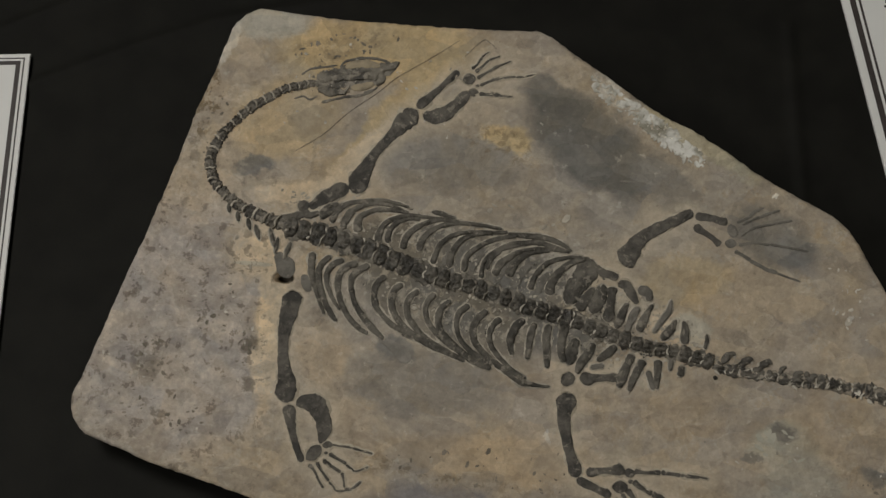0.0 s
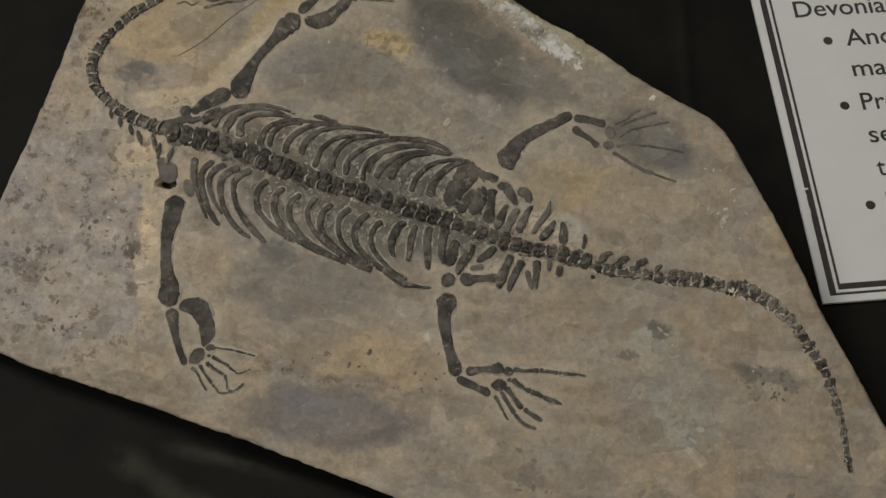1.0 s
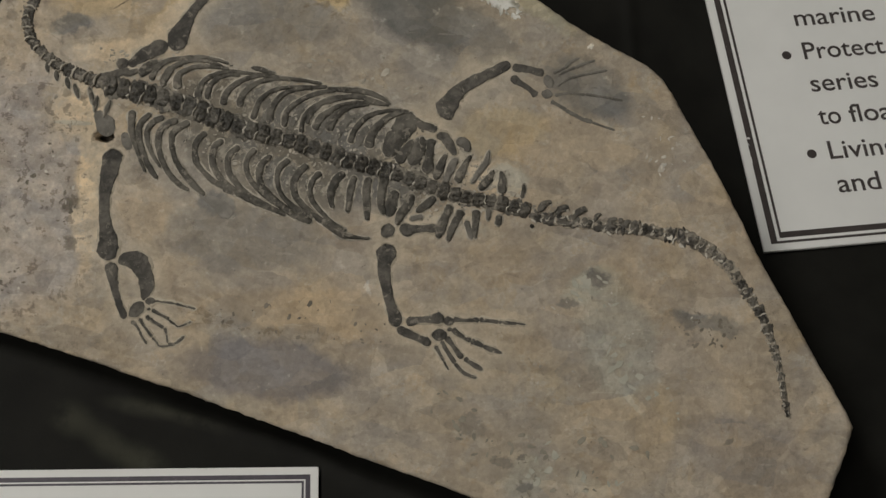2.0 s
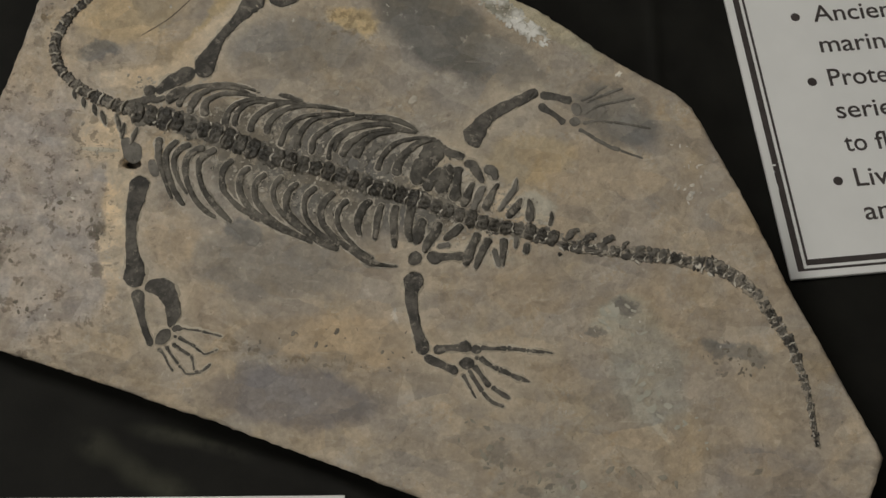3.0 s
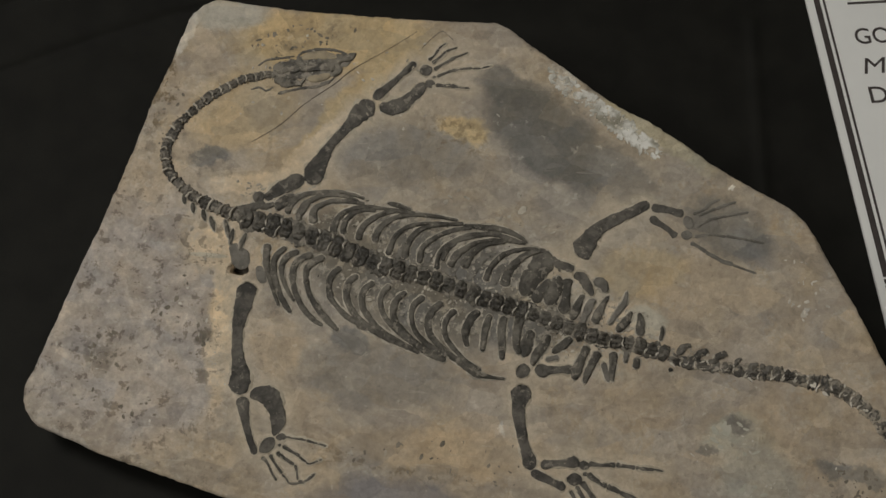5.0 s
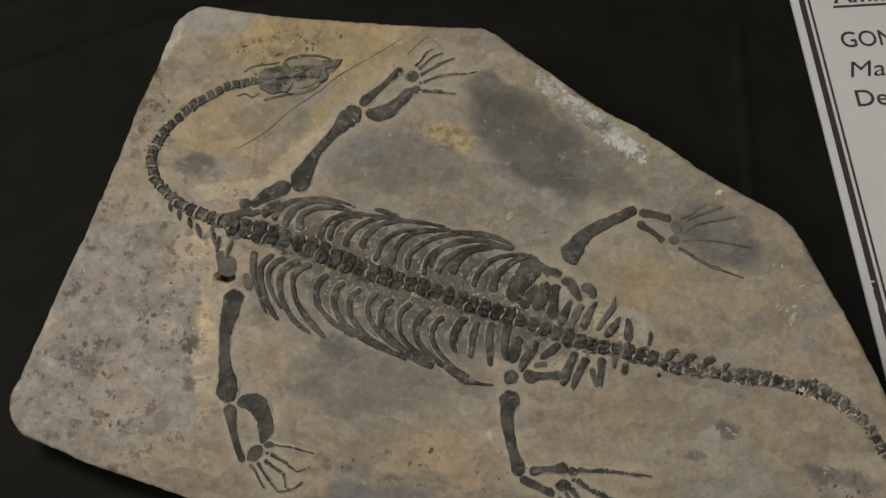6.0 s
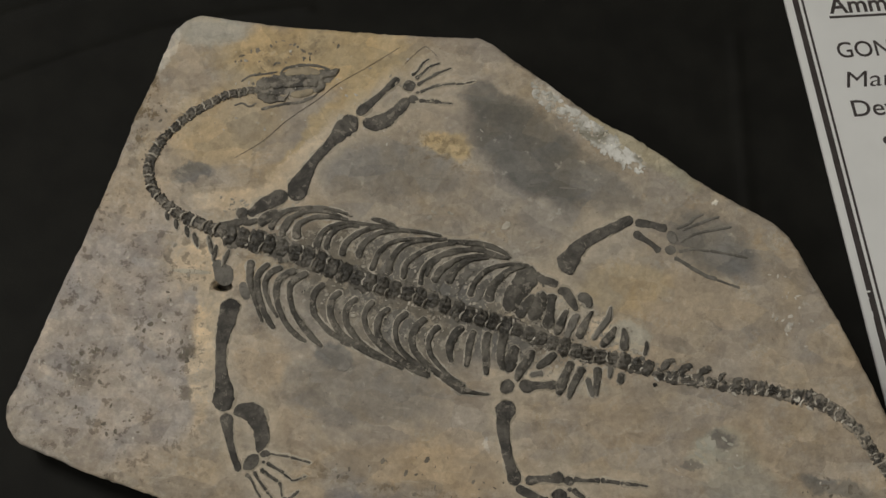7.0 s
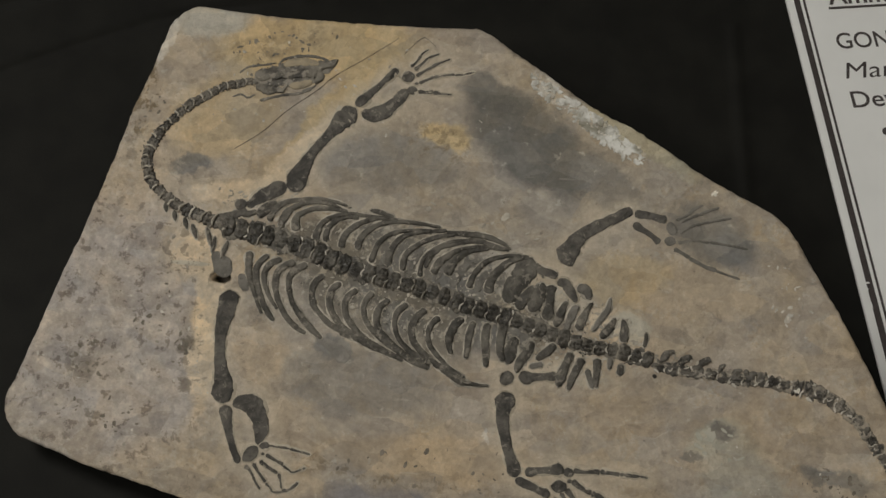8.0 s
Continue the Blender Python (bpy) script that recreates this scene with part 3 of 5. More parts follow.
bone("finger_bone", [(-42, -55.2, 1.56), (-39.3, -56.7, 0.86), (-36.8, -57.9, 1.21)])
bone("finger_bone", [(-36.6, -58.3, 1.04), (-35.1, -59.4, 0.69), (-33.5, -60.2, 0.52), (-29.9, -58.7, 0.69)])
bone("finger_bone", [(-43.7, -57.2, 1.73), (-41.5, -58.8, 1.04), (-38.5, -60.6, 1.21)])
bone("finger_bone", [(-37.8, -60.9, 1.21), (-37.3, -62.9, 0.69), (-36.9, -65.1, 0.69)])
bone("finger_bone", [(-36.5, -65.6, 1.04), (-34.4, -65.4, 0.69), (-32.9, -64.3, 1.04), (-31.9, -63.2, 0.86)])
bone("finger_bone", [(-45.9, -58.1, 1.38), (-44.2, -60.6, 0.86), (-41.9, -63.3, 1.21)])
bone("finger_bone", [(-41.5, -63.8, 1.04), (-40.4, -65.1, 0.69), (-38.9, -66.4, 0.69), (-34.7, -65.9, 0.52)])
bone("finger_bone", [(-48.3, -58.9, 1.73), (-47, -60, 0.86), (-45.9, -61.7, 0.86)])
bone("finger_bone", [(-45.7, -62, 1.04), (-45, -63.5, 0.69), (-43.5, -65.5, 0.86)])
bone("scapula", [(-52.6, 22.2, 2.52), (-47.7, 25.8, 4.68), (-43.1, 28, 5.05), (-40.3, 29, 2.52)])
bone("coracoid", [(-56.2, 21.6, 2.52), (-54.5, 22.8, 3.8), (-53.1, 23.9, 2.16)])
bone("humerus", [(-19.3, 54.2, 2.77), (-21.4, 52.5, 6.92), (-24, 50.1, 6.23), (-26.7, 46.7, 3.98), (-29.8, 43.3, 3.29), (-32.9, 39.4, 3.63), (-35.2, 35.3, 5.02), (-37, 31.3, 7.27), (-38.5, 27.2, 4.84)])
bone("radius", [(-6.5, 67.3, 2.25), (-8.2, 65.8, 2.59), (-11.5, 62.6, 1.9), (-15, 59.4, 2.59), (-17.6, 57, 3.46), (-19.5, 55.5, 2.25)])
bone("ulna", [(-17.4, 52.9, 2.42), (-13.6, 52.4, 5.54), (-9.5, 54.1, 4.67), (-6.4, 56.9, 4.15), (-4.3, 59.4, 3.63), (-3.6, 60.8, 2.08)])
bone("carpal", [(-4.5, 64.6, 2.42), (-3.3, 64.9, 4.15), (-1.8, 65.3, 3.11)])
bone("carpal", [(-2.9, 60.3, 1.56), (-1.6, 60.5, 2.77), (-0.4, 60.5, 1.56)])
bone("carpal", [(-0.8, 62.7, 1.04), (0.1, 62.7, 1.04)])
bone("finger_bone", [(-2.3, 68.5, 1.56), (-0.9, 69.6, 0.69), (0.6, 71.9, 1.04)])
bone("finger_bone", [(0.8, 72.2, 1.04), (1.6, 73, 0.59), (2.9, 73.8, 0.52)])
bone("finger_bone", [(-1, 67.4, 1.56), (0.7, 68.9, 0.78), (2.8, 71, 1.04)])
bone("finger_bone", [(3.2, 71.3, 1.04), (4.6, 71.9, 0.61), (6.2, 72.5, 0.52)])
bone("finger_bone", [(-0.4, 65.3, 1.56), (1.7, 66.7, 0.78), (4, 68, 1.04)])
bone("finger_bone", [(4.2, 68.2, 1.04), (5.4, 68.9, 1.21), (6.8, 69.5, 0.69), (9.9, 70.8, 0.52)])
bone("finger_bone", [(0.6, 62.9, 1.21), (3.3, 64.1, 0.78), (4.9, 64.8, 1.21)])
bone("finger_bone", [(5.2, 64.8, 1.21), (8.1, 65.4, 0.69), (11.5, 65.8, 0.86)])
bone("finger_bone", [(12, 65.6, 0.78), (15.1, 66, 0.59), (17.8, 66.6, 0.52)])
bone("finger_bone", [(0.4, 60.1, 1.73), (2.7, 59.8, 0.95), (4.9, 60, 1.38)])
bone("finger_bone", [(5.2, 59.8, 1.56), (6.7, 59.5, 1.21), (8.5, 59.3, 0.69), (10.9, 59.1, 0.52)])
bone("femur_head", [(29.1, -28.7, 3.96), (30.9, -29.8, 5.25), (32.3, -31.2, 3.15)])
bone("femur", [(30.1, -33.9, 4.5), (30.4, -36.2, 6.75), (30, -41, 4.5), (30.5, -45.7, 3.63), (31.4, -50, 3.29), (32.8, -54.3, 3.63), (33.9, -57.2, 4.5), (34.3, -59.4, 2.94)])
bone("tibia", [(37.2, -57.3, 2.42), (38.7, -57.6, 2.94), (41.6, -57.2, 2.08), (45.1, -56.9, 2.59), (47.3, -56.5, 3.98), (48.5, -56, 4.32)])
bone("fibula", [(34.3, -59.9, 1.73), (35.9, -60.6, 2.94), (38.3, -61.6, 2.59), (41.4, -63, 2.25), (43.5, -63.8, 2.94), (44.7, -63.6, 2.25)])
bone("tarsal", [(45.7, -61.7, 2.59), (47.2, -61.7, 4.15), (49, -61.5, 3.46)])
bone("tarsal", [(48.9, -57.4, 1.73), (50.1, -57.5, 3.11), (51.3, -57.5, 1.9)])
bone("tarsal", [(50, -60.1, 1.38), (51, -59.9, 1.38)])
bone("toe_bone", [(51.8, -56.8, 1.9), (54.7, -57.2, 1.12), (57.6, -57, 1.38), (59.3, -57, 1.73)])
bone("toe_bone", [(59.8, -56.9, 1.9), (62.6, -57.2, 1.12), (65.2, -57.5, 1.56)])
bone("toe_bone", [(65.7, -57.5, 1.56), (68.1, -57.8, 1.21), (70.1, -57.9, 1.04), (73.5, -58.2, 0.52)])
bone("toe_bone", [(51.5, -60, 2.25), (54.1, -61.9, 1.38), (56.9, -63.3, 1.73)])
bone("toe_bone", [(57.2, -63.5, 1.9), (58.9, -64.1, 1.9), (60.8, -64.9, 1.21)])
bone("toe_bone", [(61, -65.1, 1.21), (63.2, -65.9, 1.73), (64.8, -66.4, 1.38), (66.5, -67, 0.52)])
bone("toe_bone", [(49.7, -62.5, 2.25), (51.6, -65, 1.38), (53.5, -67.5, 1.9), (54.6, -68.5, 1.38)])
bone("toe_bone", [(55.3, -68.8, 1.73), (57, -70.1, 1.38), (59.1, -71.3, 1.73), (60.6, -72.1, 1.21)])
bone("toe_bone", [(48, -63.9, 1.73), (50.1, -67.1, 1.3), (52.2, -70.1, 1.73)])
bone("toe_bone", [(52.4, -70.4, 1.38), (54.3, -72.6, 1.21), (56.6, -73.9, 1.12), (58.8, -74.5, 1.04)])
bone("toe_bone", [(46.3, -65.3, 1.73), (47.5, -67.3, 1.04), (48.8, -69.5, 1.04)])
bone("toe_bone", [(49, -69.8, 0.86), (49.5, -71, 0.78), (50.4, -72.2, 0.52)])
bone("femur", [(46.1, 6.7, 6.13), (48, 8.5, 7.15), (50.8, 12.5, 5.4), (54.7, 16.1, 4.14), (60.8, 19.4, 3.5), (66.6, 22.3, 3.4), (68, 22.9, 2.8)])
bone("tibia", [(68.7, 22, 2.25), (70.5, 21.6, 2.77), (73.6, 21.2, 2.25), (76.7, 20.3, 2.59), (78.5, 20.2, 2.59)], rim=False, flat=0.7, mat=PRESSED)
bone("fibula", [(68.6, 19, 2.08), (69.7, 17.7, 2.59), (71.9, 16.4, 1.73), (74.5, 14.5, 1.9), (76.3, 12.8, 2.42)], rim=False, flat=0.7, mat=PRESSED)
bone("tarsal", [(79.3, 18.8, 2.42), (80, 17.2, 3.11), (80.3, 15.7, 2.08)], rim=False, flat=0.35)
bone("tarsal", [(78.3, 13.7, 2.08), (79.5, 13.4, 3.11), (80.7, 13.2, 2.08)], rim=False, flat=0.35)
bone("toe_bone", [(81.5, 20.1, 1.04), (83.2, 20.8, 0.69), (84.9, 21.6, 1.04)], rim=False, flat=0.35)
bone("toe_bone", [(85.2, 21.7, 1.04), (86.6, 23.4, 1.04), (89.3, 24.6, 0.52)], rim=False, flat=0.35)
bone("toe_bone", [(83.2, 19.6, 0.86), (85.6, 20.7, 0.69), (88.1, 21.8, 1.21)], rim=False, flat=0.35)
bone("toe_bone", [(88.5, 21.8, 1.04), (90.8, 22.9, 0.86), (94.1, 23.9, 0.69)], rim=False, flat=0.35)
bone("toe_bone", [(82.7, 15.9, 1.21), (84.2, 17.1, 0.69), (87, 18.6, 0.86)], rim=False, flat=0.35)
bone("toe_bone", [(87.3, 18.6, 0.86), (91.5, 19.6, 0.69), (97.8, 20.8, 0.69)], rim=False, flat=0.35)
bone("toe_bone", [(82.2, 12.9, 1.21), (86.5, 13.7, 0.69), (91.1, 13.2, 0.86)], rim=False, flat=0.35)
bone("toe_bone", [(91.6, 13.3, 0.86), (96.7, 12.5, 0.69), (102.6, 11.4, 0.69)], rim=False, flat=0.35)
bone("toe_bone", [(80.9, 10.9, 1.56), (83.1, 9.8, 1.04), (85.4, 8.4, 1.38)], rim=False, flat=0.35)
bone("toe_bone", [(85.5, 8.2, 1.21), (88.3, 6.7, 1.21), (90.8, 5.4, 1.21), (93.4, 4.7, 1.38)], rim=False, flat=0.35)
bone("toe_bone", [(93.7, 4.4, 0.86), (96.8, 3.3, 0.69), (100.3, 2.1, 0.69)], rim=False, flat=0.35)
bone("coracoid", [(-62.6, 7.4, 2.52), (-60.3, 4.5, 5.77), (-58.7, 2, 5.96), (-57.1, 0.1, 3.96)], rim=False, flat=0.5)
bone("scapula", [(-53.5, 0.7, 1.8), (-52.5, -1.9, 3.6), (-51.1, -4.6, 2.52)], rim=False, flat=0.5)
bone("clavicle", [(-63.3, 17.7, 3.33), (-57.9, 19.1, 2.96), (-52.5, 21, 1.8)])
bone("ilium", [(38.6, 5.6, 1.56), (40.4, 3.7, 2.59), (42.9, 2.9, 2.77), (45.5, 1.9, 2.25)])
bone("ischium", [(45.5, 0.3, 2.08), (48, -0.5, 3.29), (49.9, -3.1, 2.94), (51.4, -6, 1.38)])
bone("pubis", [(35.1, -27.8, 2.77), (36.7, -29.4, 4.32), (39.6, -29.2, 2.59), (42.4, -28.9, 2.25), (44.8, -28.8, 3.11), (45.9, -27.9, 2.08)])
bone("rib", [(37.4, 7.5, 2.39), (36.1, 4.3, 7.56), (33.1, -0.2, 7.16), (30.8, -4.6, 5.17), (29.8, -6.5, 2.39)], thin=1, flat=0.7)
bone("rib", [(38.1, -1.4, 1.39), (36, -4.5, 3.58), (34.3, -7.1, 3.78), (33.5, -8.6, 1.79)], thin=1)
bone("rib", [(41.2, -0.3, 2.39), (39.9, -3.5, 5.17), (38.5, -7, 4.97), (37.7, -9.3, 2.39)], thin=1, flat=0.7)
bone("rib", [(43.7, -1, 3.98), (43.6, -3.9, 2.59), (43.1, -7.4, 2.98), (42.7, -10.6, 3.98), (42.6, -11.8, 1.99)], thin=1)
bone("rib", [(48.5, -5.9, 1.79), (47.1, -8.7, 2.59), (45.9, -11.9, 2.59), (45, -13.6, 1.39)], thin=1)
bone("rib", [(56.2, -6.1, 0.8), (54.7, -8.5, 1.79), (53.1, -11.9, 2.98), (52.1, -14.5, 2.59)], thin=1)
bone("rib", [(63.3, -10.6, 0.99), (61.8, -13.4, 2.59), (59.8, -16, 2.59), (59, -16.9, 1.39)], thin=1)
bone("rib", [(65.5, -11, 0.99), (66.1, -14.1, 2.59), (66, -16.7, 2.98), (66.2, -17.9, 2.19)], thin=1)
bone("rib", [(72.6, -15, 0.8), (72.6, -17, 1.39), (72, -19.3, 1.19)], thin=1)
bone("rib", [(32.9, -17.1, 2.39), (32.3, -20.2, 4.38), (31.2, -23.7, 4.18), (30.7, -25.3, 1.99)], thin=1, flat=0.7)
bone("rib", [(38.6, -18.5, 1.99), (36.7, -21.8, 3.38), (34.7, -25, 2.98), (33.6, -28, 1.79)], thin=1)
bone("rib", [(45.4, -19.2, 1.99), (43.2, -21, 2.98), (41, -22.9, 2.59), (39.5, -23.8, 1.19)], thin=1)
bone("rib", [(50.2, -21.6, 2.59), (48.8, -24.9, 2.79), (47.2, -28.8, 3.38), (46.5, -31.9, 1.79)], thin=1)
bone("rib", [(53.7, -23.3, 2.98), (51.9, -26.6, 2.59), (50.3, -30, 2.19), (49.5, -32.8, 1.19)], thin=1)
bone("rib", [(58.1, -23.1, 2.59), (58, -26.4, 2.39), (57.7, -29.8, 1.99), (58, -32, 0.99)], thin=1)
bone("rib", [(65.3, -24.6, 2.19), (64.8, -27.9, 1.99)], thin=1)
bone("rib", [(61.8, -4.5, 0.69), (60.9, -8.2, 1.9), (58.5, -11.7, 1.9), (56.6, -14.7, 1.21)], thin=1, mat=FAINT)
bone("rib", [(55.1, -26.5, 1.73), (56.2, -30.2, 1.9), (56.8, -32.2, 1.04)], thin=1, mat=FAINT)
bone("rib", [(51.6, -1.5, 2.08), (54.2, -2.3, 3.46), (55.5, -4.9, 2.08)], thin=1, mat=FAINT)
bone("rib", [(48.5, -14.6, 1.73), (50.4, -9.3, 2.77), (52.1, -7.2, 1.73)], thin=1, mat=FAINT)
bone("rib", [(62, -22.8, 1.73), (61.7, -26.3, 1.38)], thin=1, mat=FAINT)
bone("rib", [(41.6, -25.2, 1.73), (37.7, -26.1, 1.56)], thin=1, mat=FAINT)
bone("rib", [(-48.8, 19, 2.46), (-47.6, 20.9, 3.19), (-45.9, 22.7, 2.21), (-43.2, 23.5, 1.47)], thin=1)
bone("rib", [(-45.2, 17.5, 1.97), (-44.5, 20, 2.21), (-42.8, 22.2, 2.21), (-39.6, 23.9, 1.72), (-35.1, 24.6, 1.47), (-29.7, 24.8, 1.47), (-25.2, 24.2, 1.23), (-20.6, 22.8, 0.98)], thin=1)
bone("rib", [(-41.5, 15.5, 2.21), (-40.7, 18.3, 2.7), (-39.4, 20.7, 2.46), (-36.8, 22.5, 1.97), (-32.4, 23.9, 1.47), (-26.9, 23.4, 1.23), (-22.3, 21.9, 0.98)], thin=1)
bone("rib", [(-36.4, 14.6, 3.19), (-36.9, 17.1, 2.95), (-36.3, 19.3, 2.21), (-34, 20.8, 1.72), (-30.4, 21.9, 1.72), (-25, 21.8, 1.47), (-20.5, 21, 1.23)], thin=1)
bone("rib", [(-29.8, 10.9, 2.21), (-30, 13.6, 2.46), (-29, 16.2, 1.97), (-27, 18.2, 1.97), (-24, 19.5, 1.72), (-19.6, 20.3, 1.47), (-14.1, 19.7, 1.23), (-7, 19.1, 0.98)], thin=1)
bone("rib", [(-26.8, 11.3, 1.97), (-26.9, 13.7, 2.21), (-26, 16, 1.97), (-23.9, 18.1, 1.72), (-20.9, 19.2, 1.47), (-16.8, 19.1, 1.23)], thin=1)
bone("rib", [(-22, 9.5, 2.21), (-21.6, 12, 2.46), (-20.3, 14.3, 2.21), (-17.9, 16.4, 1.97), (-15, 17.9, 1.72), (-10.5, 19, 1.47), (-4.3, 18.4, 1.23)], thin=1)
bone("rib", [(-16.8, 9, 2.21), (-16.3, 11.7, 2.46), (-14.9, 13.9, 2.21), (-12.2, 16.1, 1.97), (-8.7, 17.5, 1.72), (-3.4, 18.1, 1.47), (2.9, 17.5, 1.23), (9.1, 16.5, 0.98)], thin=1)
bone("rib", [(-12.5, 5, 2.21), (-11.4, 8.2, 1.97), (-10.5, 10.8, 1.72), (-8.1, 13.2, 1.72), (-4.6, 14.7, 1.47), (0.3, 15.3, 1.47), (6.5, 15.4, 1.23)], thin=1)
bone("rib", [(-7.2, 4.1, 2.46), (-6.8, 6.9, 2.46), (-5.8, 9.8, 1.97), (-4, 12.3, 1.97), (-0.5, 14.2, 1.47), (4.8, 15, 1.23), (10.9, 15.5, 1.23)], thin=1)
bone("rib", [(-2.5, 2.7, 1.97), (-2.1, 6.1, 2.21), (-0.8, 8.5, 1.97), (1.8, 10.7, 1.72), (5.4, 12.5, 1.72), (9.3, 13.7, 1.47), (13.6, 14.3, 1.23)], thin=1)
bone("rib", [(3.1, 0.9, 1.97), (3.3, 4.5, 1.47), (4.2, 6.8, 1.47), (5.9, 8.6, 1.47), (9, 10.5, 1.47), (12.9, 12, 1.47), (17.2, 12.4, 1.23)], thin=1)
bone("rib", [(4.7, 3.6, 1.47), (5.5, 6.3, 1.97), (7.3, 8.5, 1.97), (10.3, 10.5, 1.72), (14.6, 11.7, 1.72), (19.9, 12.5, 1.97), (25.2, 11.2, 1.47), (30.5, 9.5, 0.98)], thin=1)
bone("rib", [(7.1, 1.9, 2.46), (8.7, 5.1, 2.46), (11.3, 7.3, 2.21), (14.4, 9.2, 1.72), (19.1, 10.3, 1.47), (24.3, 10.4, 1.23), (29.6, 9.7, 0.98)], thin=1)
bone("rib", [(11.5, 1.6, 2.95), (13.1, 5.2, 3.19), (15.6, 7.9, 2.46), (19.1, 9.4, 1.72), (24.3, 10.1, 1.47)], thin=1)
bone("rib", [(18.3, -2.3, 2.21), (19.6, 1.3, 1.97), (21.6, 4.3, 1.97), (24, 6.3, 1.72), (27.9, 7.5, 1.47), (32.3, 8.1, 1.23), (34.9, 7.8, 0.98)], thin=1)
bone("rib", [(24.3, -3.9, 3.44), (24.9, -0.3, 3.19), (27.2, 3.2, 2.7), (30.6, 6, 2.21), (34.9, 7.5, 1.72), (36.7, 7.3, 1.23)], thin=1)
bone("rib", [(-50.8, 7.8, 2.46), (-51.1, 4.1, 2.46), (-50.7, 0.6, 2.21), (-49.6, -3, 1.72), (-47.6, -8.3, 1.23), (-46.1, -11.8, 0.98)], thin=1)
bone("rib", [(-44.9, 6.8, 1.72), (-47.5, 4.6, 2.21), (-48.6, 1.5, 2.21), (-47.9, -3, 2.21), (-46.2, -7.4, 1.97), (-44.4, -10.9, 2.21), (-42.2, -13.9, 1.23)], thin=1)
bone("rib", [(-40.7, 5.6, 1.72), (-43.9, 4.3, 2.21), (-45.7, 1.6, 2.21), (-45.7, -2, 1.72), (-44, -6.1, 1.47), (-41.2, -10.3, 0.98)], thin=1)
bone("rib", [(-36.3, 4.8, 2.21), (-39.7, 3.3, 2.46), (-41.9, 0.8, 2.46), (-42.1, -3.7, 2.21), (-40.6, -8.5, 1.97), (-37.8, -13, 1.97), (-34.6, -16, 1.72), (-31.8, -17.6, 0.98)], thin=1)
bone("rib", [(-32.5, 4.2, 2.21), (-35.7, 2.3, 2.46), (-37.7, -0, 2.21), (-37.8, -3.6, 1.97), (-36.5, -8, 1.72), (-33.9, -11.9, 2.21), (-30.5, -15.8, 2.21), (-26.8, -19.1, 1.23)], thin=1)
bone("rib", [(-27, 0.8, 1.72), (-29.5, -1.5, 2.46), (-30.4, -4.3, 2.21), (-30.1, -7.9, 2.21), (-28.1, -11, 1.72), (-24, -14.8, 1.97), (-18.5, -17.3, 1.72), (-14, -18.9, 1.23)], thin=1)
bone("rib", [(-21.5, -1.6, 1.72), (-24, -3.6, 2.46), (-24.9, -6.9, 2.46), (-24, -10.6, 2.21), (-21.3, -14.4, 1.97), (-17.6, -17.3, 1.97), (-12.2, -20.4, 1.97), (-6.8, -23.1, 1.23)], thin=1)
bone("rib", [(-16.4, -3.5, 1.72), (-19.1, -5.8, 2.21), (-20, -8.5, 2.21), (-19.2, -12, 2.21), (-16.8, -15.5, 1.97), (-13.1, -18.9, 1.97), (-8.6, -21.4, 1.72), (-2.3, -24.7, 1.23)], thin=1)
bone("rib", [(-11.2, -4.4, 2.21), (-13.2, -6.6, 1.97), (-14, -9.6, 1.97), (-13.1, -13.1, 1.72), (-10.6, -16.5, 1.72), (-6, -20.4, 1.72), (-1.5, -23.3, 1.47)], thin=1)
bone("rib", [(-6.1, -6.4, 1.72), (-8.7, -8.7, 2.21), (-9.8, -11.8, 2.46), (-9.4, -15.3, 2.21), (-7, -18.2, 2.21), (-3.3, -21.6, 2.21), (2.1, -25.4, 1.97)], thin=1)
bone("rib", [(-0.4, -7.7, 2.21), (-3.3, -10.2, 2.21), (-4.2, -13.4, 1.72), (-3.5, -16.9, 1.72), (-1.3, -20.3, 1.72), (2.9, -23.7, 2.21), (7.3, -25.8, 1.72)], thin=1)
bone("rib", [(5.3, -9.3, 2.21), (2.4, -12, 2.46), (1.1, -15, 2.46), (1.6, -18.5, 2.21), (4, -21.9, 1.97), (8.2, -25.3, 1.72), (12.6, -27.4, 1.47)], thin=1)
bone("rib", [(9.6, -11.6, 2.21), (7.2, -14, 2.21), (6.3, -17.1, 1.97), (7.1, -20.6, 1.72), (9.9, -24, 1.47), (13.5, -27.4, 1.47), (17.9, -30.2, 1.72)], thin=1)
bone("rib", [(16.9, -11.6, 2.21), (14.4, -14.1, 2.95), (12.9, -17.3, 2.95), (13.1, -21.1, 1.97), (13.7, -22.8, 1.23)], thin=1)
bone("rib", [(20.1, -12.7, 1.97), (19.2, -16.3, 2.46), (18.6, -19.8, 2.21), (18.1, -24.1, 1.72)], thin=1)
bone("rib", [(24.6, -13.1, 2.46), (23.9, -17, 2.95), (24.2, -22.2, 2.7), (24.4, -26.5, 1.47)], thin=1)
bone("rib", [(29.5, -12.5, 2.95), (28.9, -16.9, 2.95), (28.5, -21.2, 2.46), (29.5, -24.6, 1.97)], thin=1)
bone("rib_plate", [(7.7, -0.2, 2.08), (9.8, 3.6, 2.94), (13.1, 6.3, 2.08)], rim=False, flat=0.4, mat=FAINT)
bone("rib_plate", [(13, -1.9, 2.42), (15.2, 2.3, 3.29), (18.2, 5.3, 2.08)], rim=False, flat=0.4, mat=FAINT)
bone("rib_plate", [(-0.2, 2.8, 1.73), (1.4, 6.4, 2.25), (3.8, 8.8, 1.56)], rim=False, flat=0.4, mat=FAINT)
